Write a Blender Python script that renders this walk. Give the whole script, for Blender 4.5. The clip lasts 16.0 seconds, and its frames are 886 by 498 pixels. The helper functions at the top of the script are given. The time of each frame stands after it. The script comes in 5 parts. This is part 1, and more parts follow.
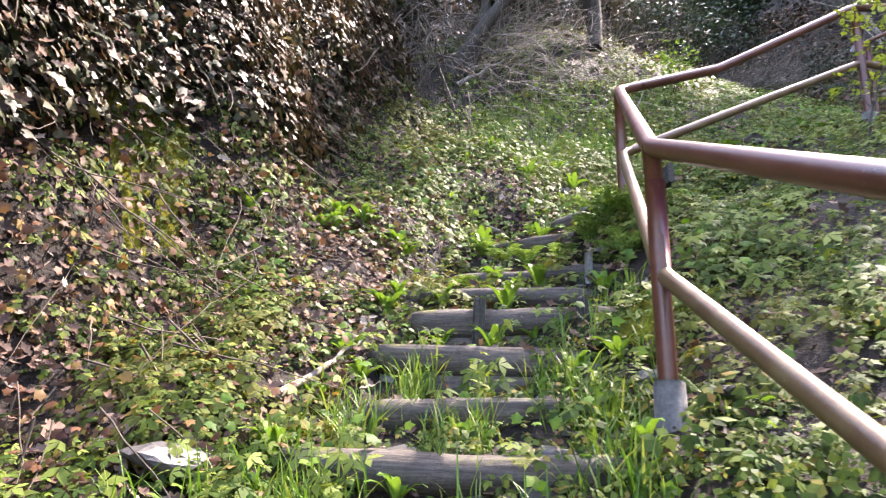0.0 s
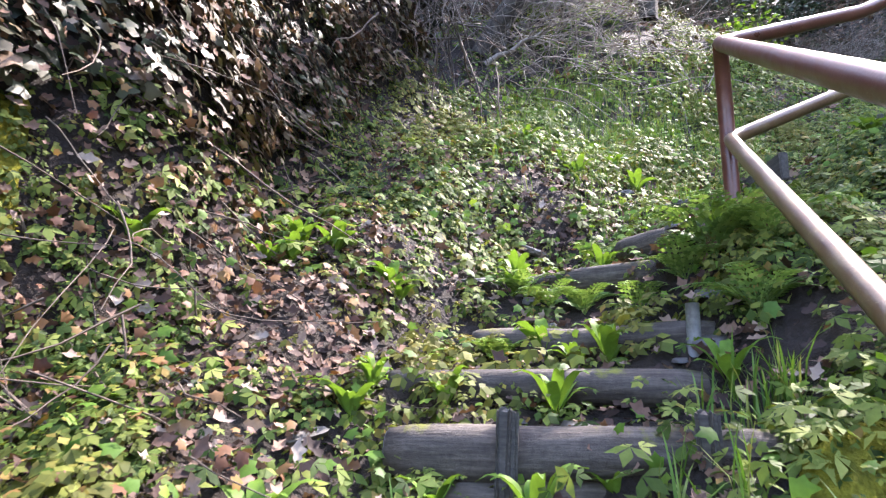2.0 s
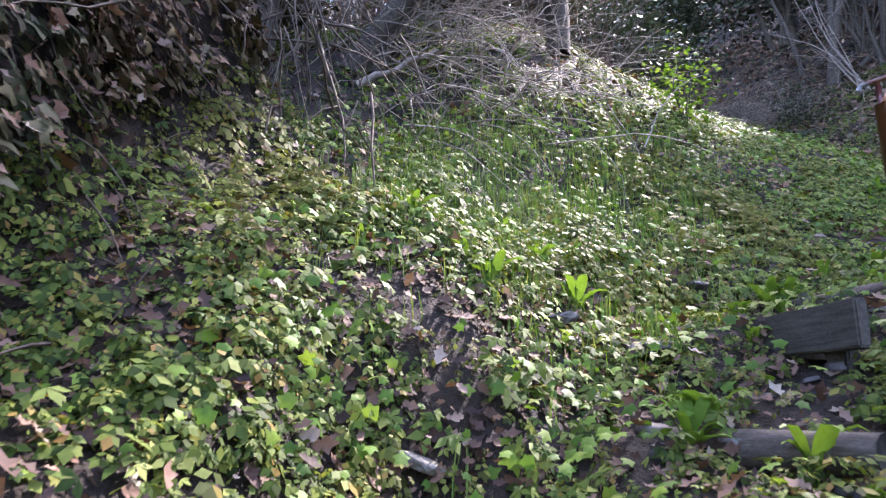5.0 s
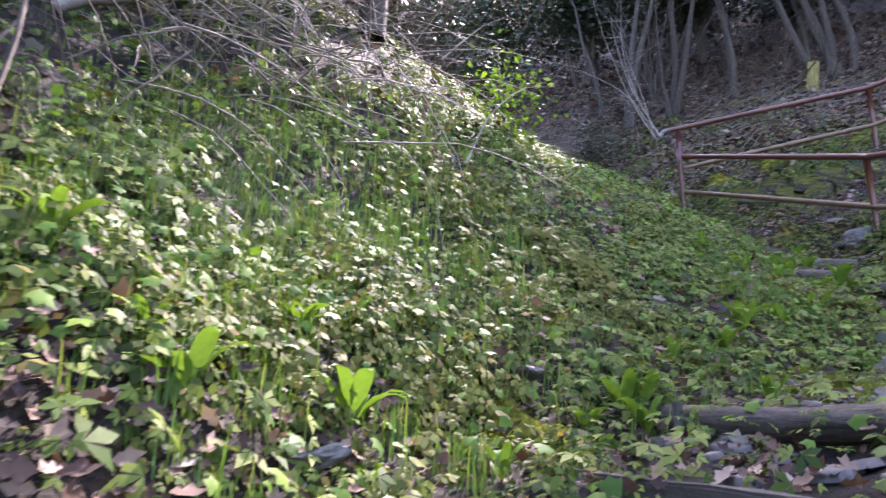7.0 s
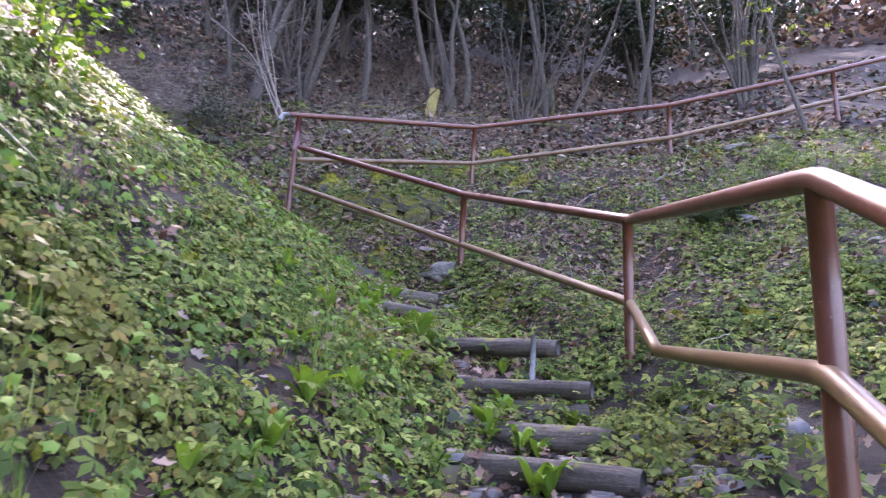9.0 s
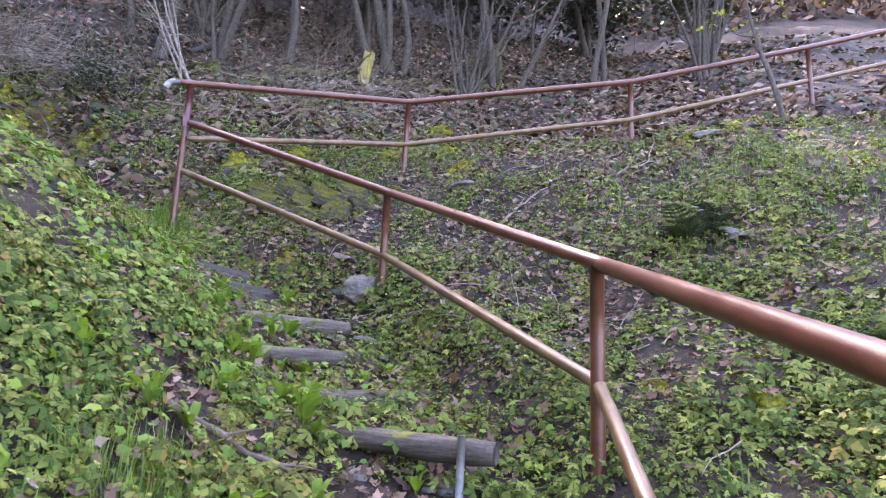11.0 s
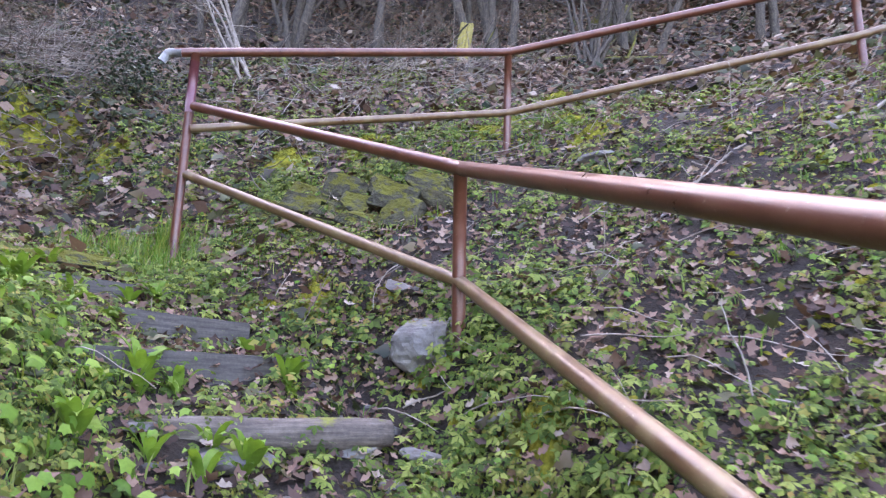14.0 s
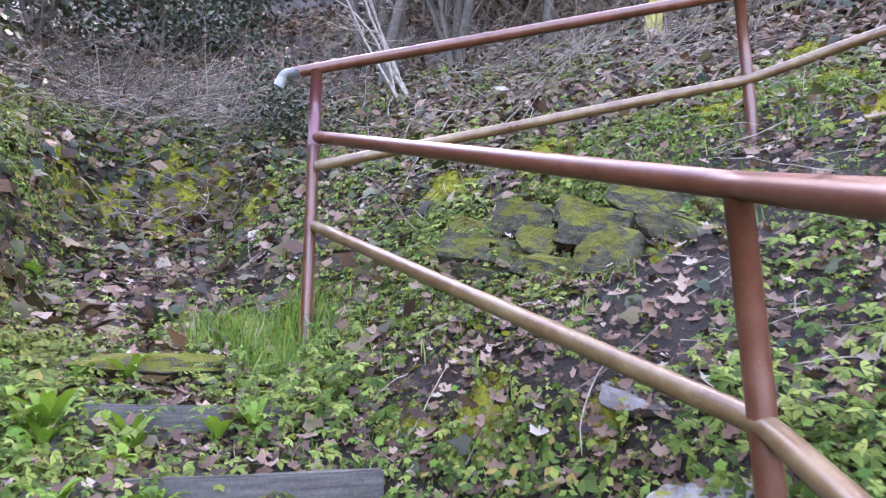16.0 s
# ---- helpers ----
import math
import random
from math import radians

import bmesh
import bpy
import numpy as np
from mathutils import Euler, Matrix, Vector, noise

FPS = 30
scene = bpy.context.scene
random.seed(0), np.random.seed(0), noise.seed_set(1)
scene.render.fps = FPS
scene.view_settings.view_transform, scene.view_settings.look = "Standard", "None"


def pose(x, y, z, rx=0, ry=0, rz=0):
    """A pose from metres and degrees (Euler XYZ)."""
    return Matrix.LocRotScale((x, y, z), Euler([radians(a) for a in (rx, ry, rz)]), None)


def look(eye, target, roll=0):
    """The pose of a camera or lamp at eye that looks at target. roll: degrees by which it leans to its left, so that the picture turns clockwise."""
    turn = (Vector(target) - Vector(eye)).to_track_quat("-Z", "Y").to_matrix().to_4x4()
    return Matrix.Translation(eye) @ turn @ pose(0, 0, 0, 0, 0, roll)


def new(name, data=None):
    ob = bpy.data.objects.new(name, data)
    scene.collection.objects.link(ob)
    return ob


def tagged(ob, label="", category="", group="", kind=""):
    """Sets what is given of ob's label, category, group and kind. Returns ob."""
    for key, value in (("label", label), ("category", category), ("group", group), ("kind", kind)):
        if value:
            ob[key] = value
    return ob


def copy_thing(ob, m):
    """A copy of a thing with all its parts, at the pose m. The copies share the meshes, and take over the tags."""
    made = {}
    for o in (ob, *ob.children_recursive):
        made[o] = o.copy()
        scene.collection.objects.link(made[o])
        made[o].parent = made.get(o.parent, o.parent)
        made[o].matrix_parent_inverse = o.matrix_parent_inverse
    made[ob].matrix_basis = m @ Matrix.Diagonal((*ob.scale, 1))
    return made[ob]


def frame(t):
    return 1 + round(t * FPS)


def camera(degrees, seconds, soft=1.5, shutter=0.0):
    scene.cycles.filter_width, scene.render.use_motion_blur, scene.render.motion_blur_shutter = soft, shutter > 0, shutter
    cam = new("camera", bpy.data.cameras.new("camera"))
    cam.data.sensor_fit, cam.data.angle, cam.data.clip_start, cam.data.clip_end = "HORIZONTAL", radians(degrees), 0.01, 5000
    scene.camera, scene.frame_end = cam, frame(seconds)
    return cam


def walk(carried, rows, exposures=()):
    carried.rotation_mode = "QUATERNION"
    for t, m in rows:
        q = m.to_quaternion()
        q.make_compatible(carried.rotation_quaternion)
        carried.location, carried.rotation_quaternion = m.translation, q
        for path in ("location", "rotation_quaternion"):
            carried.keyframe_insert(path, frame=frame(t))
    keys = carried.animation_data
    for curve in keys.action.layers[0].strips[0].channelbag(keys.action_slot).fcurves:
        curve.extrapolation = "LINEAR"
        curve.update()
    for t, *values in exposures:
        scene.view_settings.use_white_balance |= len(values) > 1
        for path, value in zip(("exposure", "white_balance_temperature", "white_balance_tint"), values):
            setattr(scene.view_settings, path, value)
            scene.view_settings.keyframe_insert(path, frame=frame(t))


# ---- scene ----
cam = camera(68.4, 16.0, 1.25, 0.2)
PATH = [
    (0, look((0.844, 0.757, 1.500), (0.687, 3.018, 2.055), 0.8)),
    (0.5, look((0.812, 1.097, 1.519), (0.523, 3.344, 2.075), 0.8)),
    (1, look((0.840, 1.463, 1.687), (0.547, 3.709, 2.248), 0.7)),
    (1.5, look((0.867, 1.896, 1.958), (0.579, 4.142, 2.520), 0.7)),
    (2, look((0.858, 2.260, 2.073), (0.569, 4.509, 2.620), 0.8)),
    (2.5, look((0.853, 2.616, 2.313), (0.657, 4.878, 2.851), 0.8)),
    (3, look((0.781, 2.885, 2.432), (0.658, 5.154, 2.964), 0.9)),
    (3.5, look((0.781, 3.225, 2.587), (0.793, 5.497, 3.117), 1.2)),
    (4, look((0.781, 3.572, 2.668), (0.945, 5.836, 3.212), 1.2)),
    (4.2, look((0.774, 3.663, 2.764), (0.940, 5.921, 3.327), 1.3)),
    (6.3, look((0.974, 5.048, 3.515), (1.405, 7.244, 4.178), 1.1)),
    (6.5, look((1.030, 5.163, 3.539), (1.552, 7.338, 4.200), 1.3)),
    (7, look((1.209, 5.425, 3.736), (2.079, 7.491, 4.385), 1.7)),
    (7.5, look((1.337, 5.678, 3.889), (2.681, 7.473, 4.534), 2.7)),
    (8, look((1.544, 5.878, 3.925), (3.229, 7.352, 4.580), 3.1)),
    (8.5, look((1.846, 6.056, 4.246), (3.684, 7.334, 4.902), 3.4)),
    (9, look((2.154, 6.176, 4.353), (4.051, 7.390, 4.963), 3.3)),
    (9.2, look((2.260, 6.226, 4.503), (4.223, 7.348, 5.077), 3.3)),
    (11.3, look((3.592, 6.748, 5.191), (5.612, 7.809, 5.680), 2.7)),
    (11.5, look((3.760, 6.820, 5.207), (5.777, 7.887, 5.697), 2.7)),
    (12, look((4.149, 6.985, 5.451), (6.167, 8.053, 5.935), 2.7)),
    (12.5, look((4.550, 7.151, 5.597), (6.547, 8.257, 6.077), 2.4)),
    (13, look((5.011, 7.418, 5.623), (6.944, 8.633, 6.099), 2.1)),
    (13.5, look((5.403, 7.630, 5.698), (7.313, 8.878, 6.185), 1.9)),
    (14, look((5.754, 7.853, 5.804), (7.506, 9.307, 6.314), 1.3)),
    (14.5, look((6.108, 8.140, 5.988), (7.791, 9.668, 6.511), 1.1)),
    (15, look((6.358, 8.374, 6.140), (7.863, 10.080, 6.663), 0.4)),
    (15.5, look((6.624, 8.640, 6.262), (7.961, 10.481, 6.782), -0.1)),
    (16, look((6.797, 8.940, 6.433), (8.041, 10.842, 6.960), -0.3)),
]
# seconds, stops and white balance: the picture darkens as the walk turns towards the light
EXPOSURES = [(0, 3.35, 6850, 23), (1, 3.2, 6750, 23), (2.5, 3.45, 6100, 23), (3.5, 3.45, 5950, 25), (4, 3.25, 6050, 27), (6.5, 3.2, 6250, 29), (8.5, 3.7, 6450, 37), (12.0, 4.1, 6950, 32), (13.5, 4.15, 6900, 32), (15.5, 4.5, 6850, 30), (16, 4.5, 6850, 30)]
walk(cam, PATH, EXPOSURES)
SKY, SUN = 0.15, 2.3


# ---- world, sun ----
SUN_YAW, SUN_UP = 44.0, 50.0      # degrees clockwise from +y, and above the horizon
world = bpy.data.worlds.new("world")
scene.world = world
world.use_nodes = True
sky = world.node_tree.nodes.new("ShaderNodeTexSky")
sky.sky_type, sky.sun_disc = "NISHITA", False
sky.sun_elevation, sky.sun_rotation = radians(SUN_UP), radians(SUN_YAW)
sky.air_density, sky.dust_density = 1.0, 2.0
back = world.node_tree.nodes["Background"]
back.inputs["Strength"].default_value = SKY
world.node_tree.links.new(sky.outputs[0], back.inputs["Color"])
sun_data = bpy.data.lights.new("sun", "SUN")
sun_data.energy, sun_data.angle, sun_data.color = SUN, radians(0.55), (1.0, 0.94, 0.85)
sun = new("sun", sun_data)
sun_way = Vector((math.sin(radians(SUN_YAW)) * math.cos(radians(SUN_UP)), math.cos(radians(SUN_YAW)) * math.cos(radians(SUN_UP)), math.sin(radians(SUN_UP))))
sun.matrix_world = look((20, 20, 30), Vector((20, 20, 30)) - sun_way)


# ---- materials ----
def material(name):
    m = bpy.data.materials.new(name)
    m.use_nodes = True
    return m, m.node_tree.nodes, m.node_tree.links, m.node_tree.nodes["Principled BSDF"]


def ramp(nodes, links, source, stops):
    r = nodes.new("ShaderNodeValToRGB")
    r.color_ramp.elements[0].position, r.color_ramp.elements[0].color = stops[0][0], (*stops[0][1], 1)
    r.color_ramp.elements[1].position, r.color_ramp.elements[1].color = stops[-1][0], (*stops[-1][1], 1)
    for p, c in stops[1:-1]:
        r.color_ramp.elements.new(p).color = (*c, 1)
    links.new(source, r.inputs[0])
    return r.outputs[0]


def noise_out(nodes, links, scale, detail=4.0, rough=0.6, coords="Object", stretch=None):
    tc = nodes.new("ShaderNodeTexCoord")
    out = tc.outputs[coords]
    if stretch:
        mp = nodes.new("ShaderNodeMapping")
        mp.inputs["Scale"].default_value = stretch
        links.new(out, mp.inputs[0])
        out = mp.outputs[0]
    n = nodes.new("ShaderNodeTexNoise")
    n.inputs["Scale"].default_value, n.inputs["Detail"].default_value, n.inputs["Roughness"].default_value = scale, detail, rough
    links.new(out, n.inputs["Vector"])
    return n.outputs[0]


def mixed(nodes, links, fac, a, b, kind="MIX"):
    m = nodes.new("ShaderNodeMix")
    m.data_type, m.blend_type = "RGBA", kind
    for v, k in ((fac, 0), (a, 6), (b, 7)):
        if isinstance(v, (int, float)):
            m.inputs[k].default_value = v
        elif isinstance(v, tuple):
            m.inputs[k].default_value = (*v, 1)
        else:
            links.new(v, m.inputs[k])
    return m.outputs[2]


def bumped(nodes, links, height, shader, strength=0.4, distance=0.01):
    b = nodes.new("ShaderNodeBump")
    b.inputs["Strength"].default_value, b.inputs["Distance"].default_value = strength, distance
    links.new(height, b.inputs["Height"])
    links.new(b.outputs[0], shader.inputs["Normal"])


def leaf_material(name, stops, rough=0.5, through_light=0.35, spec=0.4, patch=None):
    """Leaves, each one with a tone of its own; some light comes through them."""
    m, nodes, links, p = material(name)
    geo = nodes.new("ShaderNodeNewGeometry")
    col = ramp(nodes, links, geo.outputs["Random Per Island"], stops)
    fine = noise_out(nodes, links, 55.0, 3.0)
    col = mixed(nodes, links, 0.35, col, ramp(nodes, links, fine, [(0.3, (0.35, 0.35, 0.35)), (0.7, (1.0, 1.0, 1.0))]), "MULTIPLY")
    if patch:
        big = noise_out(nodes, links, 0.9, 2.0)
        col = mixed(nodes, links, ramp(nodes, links, big, [(0.45, (0, 0, 0)), (0.7, (1, 1, 1))]), col, mixed(nodes, links, 0.6, col, patch))
    links.new(col, p.inputs["Base Color"])
    p.inputs["Roughness"].default_value, p.inputs["Specular IOR Level"].default_value = rough, spec
    bumped(nodes, links, fine, p, 0.25, 0.003)
    if through_light:
        tr = nodes.new("ShaderNodeBsdfTranslucent")
        links.new(mixed(nodes, links, 1.0, col, (1.0, 1.0, 0.55), "MULTIPLY"), tr.inputs["Color"])
        mix = nodes.new("ShaderNodeMixShader")
        mix.inputs[0].default_value = through_light
        links.new(p.outputs[0], mix.inputs[1])
        links.new(tr.outputs[0], mix.inputs[2])
        links.new(mix.outputs[0], nodes["Material Output"].inputs["Surface"])
    return m


def rough_material(name, stops, scale, rough=0.9, bump=0.5, distance=0.02, stretch=None, fine=60.0, moss=None, spec=0.3, per_object=False):
    m, nodes, links, p = material(name)
    a = noise_out(nodes, links, scale, 6.0, 0.65, "Object", stretch)
    col = ramp(nodes, links, a, stops)
    b = noise_out(nodes, links, fine, 4.0, 0.7)
    col = mixed(nodes, links, 0.6, col, ramp(nodes, links, b, [(0.3, (0.45, 0.45, 0.45)), (0.7, (1.15, 1.15, 1.15))]), "MULTIPLY")
    if per_object:
        oi = nodes.new("ShaderNodeObjectInfo")
        col = mixed(nodes, links, 0.5, col, ramp(nodes, links, oi.outputs["Random"], [(0.0, (0.6, 0.6, 0.62)), (1.0, (1.25, 1.2, 1.1))]), "MULTIPLY")
    if moss:
        level, tone = moss
        geo = nodes.new("ShaderNodeNewGeometry")
        sep = nodes.new("ShaderNodeSeparateXYZ")
        links.new(geo.outputs["Normal"], sep.inputs[0])
        add = nodes.new("ShaderNodeMath")
        add.operation = "MULTIPLY_ADD"
        links.new(sep.outputs[2], add.inputs[0])
        add.inputs[1].default_value = 0.25
        links.new(noise_out(nodes, links, 6.0, 5.0, 0.7), add.inputs[2])
        col = mixed(nodes, links, ramp(nodes, links, add.outputs[0], [(level, (0, 0, 0)), (level + 0.1, (1, 1, 1))]), col,
                    mixed(nodes, links, b, tuple(0.5 * c for c in tone), tone))
    links.new(col, p.inputs["Base Color"])
    p.inputs["Roughness"].default_value, p.inputs["Specular IOR Level"].default_value = rough, spec
    bumped(nodes, links, mixed(nodes, links, 0.4, a, b), p, bump, distance)
    return m


SOIL = rough_material("damp_soil", [(0.25, (0.008, 0.0055, 0.004)), (0.5, (0.018, 0.012, 0.008)), (0.75, (0.036, 0.025, 0.016))], 3.0, 0.85, 0.9, 0.05, fine=38.0)
LOG = rough_material("weathered_log", [(0.25, (0.035, 0.028, 0.022)), (0.5, (0.085, 0.070, 0.056)), (0.75, (0.165, 0.142, 0.115))], 5.0, 0.8, 0.8, 0.012, (1.0, 12.0, 12.0), 45.0, (0.78, (0.16, 0.17, 0.02)), per_object=True)
BOARD = rough_material("sawn_board", [(0.3, (0.035, 0.031, 0.027)), (0.7, (0.105, 0.095, 0.083))], 4.0, 0.75, 0.5, 0.006, (1.0, 14.0, 14.0), 70.0, (0.83, (0.13, 0.15, 0.02)), per_object=True)
STONE = rough_material("grey_stone", [(0.3, (0.07, 0.062, 0.054)), (0.5, (0.15, 0.14, 0.125)), (0.72, (0.27, 0.255, 0.23))], 5.0, 0.8, 0.8, 0.02, fine=30.0, moss=(0.74, (0.17, 0.165, 0.02)), per_object=True)
MOSSY = rough_material("mossy_stone", [(0.3, (0.028, 0.028, 0.018)), (0.7, (0.11, 0.10, 0.07))], 5.0, 0.95, 1.0, 0.05, fine=34.0, moss=(0.50, (0.125, 0.120, 0.016)), per_object=True)
SLATE = rough_material("slate", [(0.3, (0.030, 0.027, 0.026)), (0.7, (0.115, 0.107, 0.102))], 6.0, 0.55, 0.6, 0.01, fine=50.0, spec=0.5, per_object=True)
BARK = rough_material("bark", [(0.3, (0.032, 0.027, 0.022)), (0.7, (0.12, 0.102, 0.08))], 9.0, 0.95, 0.8, 0.02, (4.0, 4.0, 1.0), 50.0, (0.86, (0.10, 0.11, 0.03)))
TWIG = rough_material("dry_twig", [(0.3, (0.14, 0.11, 0.085)), (0.7, (0.36, 0.31, 0.26))], 14.0, 0.85, 0.3, 0.004)
VINE = rough_material("brown_vine", [(0.3, (0.045, 0.033, 0.024)), (0.7, (0.17, 0.13, 0.095))], 9.0, 0.85, 0.3, 0.004)
STEM = rough_material("green_stem", [(0.3, (0.05, 0.075, 0.02)), (0.7, (0.11, 0.12, 0.04))], 9.0, 0.7, 0.2, 0.003)
MOSS = rough_material("moss_cushion", [(0.32, (0.055, 0.060, 0.010)), (0.5, (0.15, 0.145, 0.018)), (0.70, (0.30, 0.270, 0.032))], 12.0, 1.0, 1.0, 0.03, fine=90.0, spec=0.05)
CONCRETE = rough_material("concrete", [(0.3, (0.07, 0.065, 0.06)), (0.7, (0.19, 0.18, 0.165))], 8.0, 0.9, 0.5, 0.01)
GALVANISED = rough_material("grey_steel", [(0.3, (0.13, 0.13, 0.125)), (0.7, (0.26, 0.26, 0.25))], 12.0, 0.5, 0.2, 0.004, spec=0.6)
YELLOWED = rough_material("lichened_board", [(0.3, (0.16, 0.13, 0.04)), (0.7, (0.34, 0.29, 0.08))], 7.0, 0.8, 0.4, 0.01)

NETTLE = leaf_material("herb_leaf", [(0.0, (0.022, 0.042, 0.010)), (0.35, (0.062, 0.105, 0.021)), (0.68, (0.125, 0.175, 0.036)), (0.88, (0.215, 0.255, 0.050)), (1.0, (0.26, 0.16, 0.05))], 0.6, 0.38, 0.11, (0.17, 0.145, 0.035))
PALE = leaf_material("pale_herb_leaf", [(0.0, (0.030, 0.060, 0.012)), (0.4, (0.085, 0.135, 0.024)), (0.8, (0.175, 0.225, 0.045)), (1.0, (0.28, 0.32, 0.08))], 0.6, 0.38, 0.12)
FERN = leaf_material("fern_leaf", [(0.0, (0.08, 0.15, 0.035)), (0.6, (0.15, 0.25, 0.06)), (1.0, (0.24, 0.34, 0.10))], 0.55, 0.35, 0.2)
FRESH = leaf_material("fresh_leaf", [(0.0, (0.055, 0.12, 0.016)), (0.5, (0.11, 0.21, 0.026)), (1.0, (0.20, 0.30, 0.045))], 0.55, 0.38, 0.18)
GRASS = leaf_material("grass_blade", [(0.0, (0.055, 0.13, 0.015)), (0.6, (0.12, 0.23, 0.03)), (1.0, (0.25, 0.27, 0.07))], 0.5, 0.35, 0.3)
IVY = leaf_material("ivy_leaf", [(0.0, (0.012, 0.020, 0.009)), (0.5, (0.036, 0.050, 0.020)), (0.78, (0.075, 0.078, 0.032)), (0.9, (0.14, 0.10, 0.05)), (1.0, (0.17, 0.085, 0.05))], 0.5, 0.15, 0.22, (0.13, 0.080, 0.045))
LITTER = leaf_material("dead_leaf", [(0.0, (0.030, 0.018, 0.014)), (0.35, (0.085, 0.047, 0.033)), (0.75, (0.19, 0.110, 0.075)), (0.94, (0.29, 0.20, 0.145)), (1.0, (0.34, 0.28, 0.22))], 0.75, 0.15, 0.3)
RUSSET = leaf_material("russet_leaf", [(0.0, (0.08, 0.03, 0.018)), (0.6, (0.17, 0.075, 0.03)), (1.0, (0.27, 0.17, 0.05))], 0.6, 0.3, 0.3)
HOLLY = leaf_material("evergreen_leaf", [(0.0, (0.016, 0.032, 0.016)), (0.6, (0.035, 0.06, 0.03)), (1.0, (0.07, 0.10, 0.045))], 0.4, 0.1, 0.4)
BUD = leaf_material("spring_leaf", [(0.0, (0.20, 0.27, 0.03)), (1.0, (0.36, 0.42, 0.06))], 0.5, 0.45, 0.3)


def painted_pipe(name, tones, worn):
    """Old red-brown paint on steel pipe, with chalky wear along it and small chips."""
    m, nodes, links, p = material(name)
    a = noise_out(nodes, links, 7.0, 6.0, 0.7)
    b = noise_out(nodes, links, 90.0, 3.0, 0.6)
    col = ramp(nodes, links, a, tones)
    col = mixed(nodes, links, ramp(nodes, links, b, [(0.66, (0, 0, 0)), (0.72, (1, 1, 1))]), col, worn)
    links.new(col, p.inputs["Base Color"])
    rr = ramp(nodes, links, a, [(0.3, (0.26, 0.26, 0.26)), (0.7, (0.46, 0.46, 0.46))])
    links.new(rr, p.inputs["Roughness"])
    p.inputs["Specular IOR Level"].default_value = 0.5
    bumped(nodes, links, b, p, 0.2, 0.002)
    return m


PAINT = painted_pipe("rail_paint", [(0.3, (0.060, 0.019, 0.011)), (0.5, (0.098, 0.031, 0.017)), (0.75, (0.145, 0.056, 0.032))], (0.19, 0.12, 0.08))
WORN = painted_pipe("worn_rail_paint", [(0.3, (0.075, 0.032, 0.016)), (0.5, (0.125, 0.072, 0.033)), (0.75, (0.185, 0.135, 0.06))], (0.24, 0.19, 0.10))
PRIMER = painted_pipe("primer_patch", [(0.3, (0.075, 0.018, 0.020)), (0.7, (0.125, 0.034, 0.040))], (0.2, 0.10, 0.08))


# ---- mesh helpers ----
rng = np.random.default_rng(7)


def mesh_of(name, verts, faces, mat, smooth=False):
    """A mesh from arrays; faces all have one number of corners, or are given as a list of such arrays."""
    if not isinstance(faces, list):
        faces = [faces]
    verts = np.asarray(verts, dtype=np.float32)
    me = bpy.data.meshes.new(name)
    me.vertices.add(len(verts))
    me.vertices.foreach_set("co", verts.ravel())
    loops = np.concatenate([f.ravel() for f in faces]).astype(np.int32)
    sizes = np.concatenate([np.full(len(f), f.shape[1]) for f in faces]).astype(np.int32)
    me.loops.add(len(loops))
    me.loops.foreach_set("vertex_index", loops)
    me.polygons.add(len(sizes))
    me.polygons.foreach_set("loop_start", np.concatenate([[0], np.cumsum(sizes)[:-1]]).astype(np.int32))
    if smooth:
        me.polygons.foreach_set("use_smooth", np.ones(len(sizes), dtype=bool))
    me.materials.append(mat)
    me.update(calc_edges=True)
    me.validate()
    return me


def thing(name, at, label, category, group="", kind="", turn=(0, 0, 0)):
    ob = new(name)
    ob.matrix_world = pose(*at, *turn)
    return tagged(ob, label, category, group, kind)


def part(name, me, parent, label=""):
    """One mesh object under a thing or a part; the mesh is given in the world, or around the parent's origin."""
    ob = new(name, me)
    ob.parent = parent
    return tagged(ob, label)


def tube(points, radii, sides=8, caps=True):
    """Vertices and faces of a bent tube through points."""
    pts = np.asarray(points, dtype=float)
    n = len(pts)
    radii = np.full(n, radii) if np.isscalar(radii) else np.asarray(radii)
    tang = np.gradient(pts, axis=0)
    tang /= np.linalg.norm(tang, axis=1)[:, None] + 1e-9
    ref = np.array([0.0, 0, 1]) if abs(tang[0, 2]) < 0.9 else np.array([1.0, 0, 0])
    side = np.cross(tang, ref)
    side /= np.linalg.norm(side, axis=1)[:, None] + 1e-9
    up = np.cross(side, tang)
    a = np.arange(sides) * 2 * math.pi / sides
    ring = np.cos(a)[None, :, None] * side[:, None] + np.sin(a)[None, :, None] * up[:, None]
    v = (pts[:, None] + ring * radii[:, None, None]).reshape(-1, 3)
    i, j = np.meshgrid(np.arange(n - 1), np.arange(sides), indexing="ij")
    j2 = (j + 1) % sides
    q = np.stack([i * sides + j, i * sides + j2, (i + 1) * sides + j2, (i + 1) * sides + j], -1).reshape(-1, 4)
    faces = [q]
    if caps:
        faces += [np.arange(sides)[None, :], (np.arange(sides)[::-1] + (n - 1) * sides)[None, :]]
    return v, faces


def joined(pieces):
    """Several (verts, faces) as one."""
    vs, fs, at = [], {}, 0
    for v, faces in pieces:
        for f in faces if isinstance(faces, list) else [faces]:
            fs.setdefault(f.shape[1], []).append(f + at)
        vs.append(v)
        at += len(v)
    return np.concatenate(vs), [np.concatenate(f) for f in fs.values()]


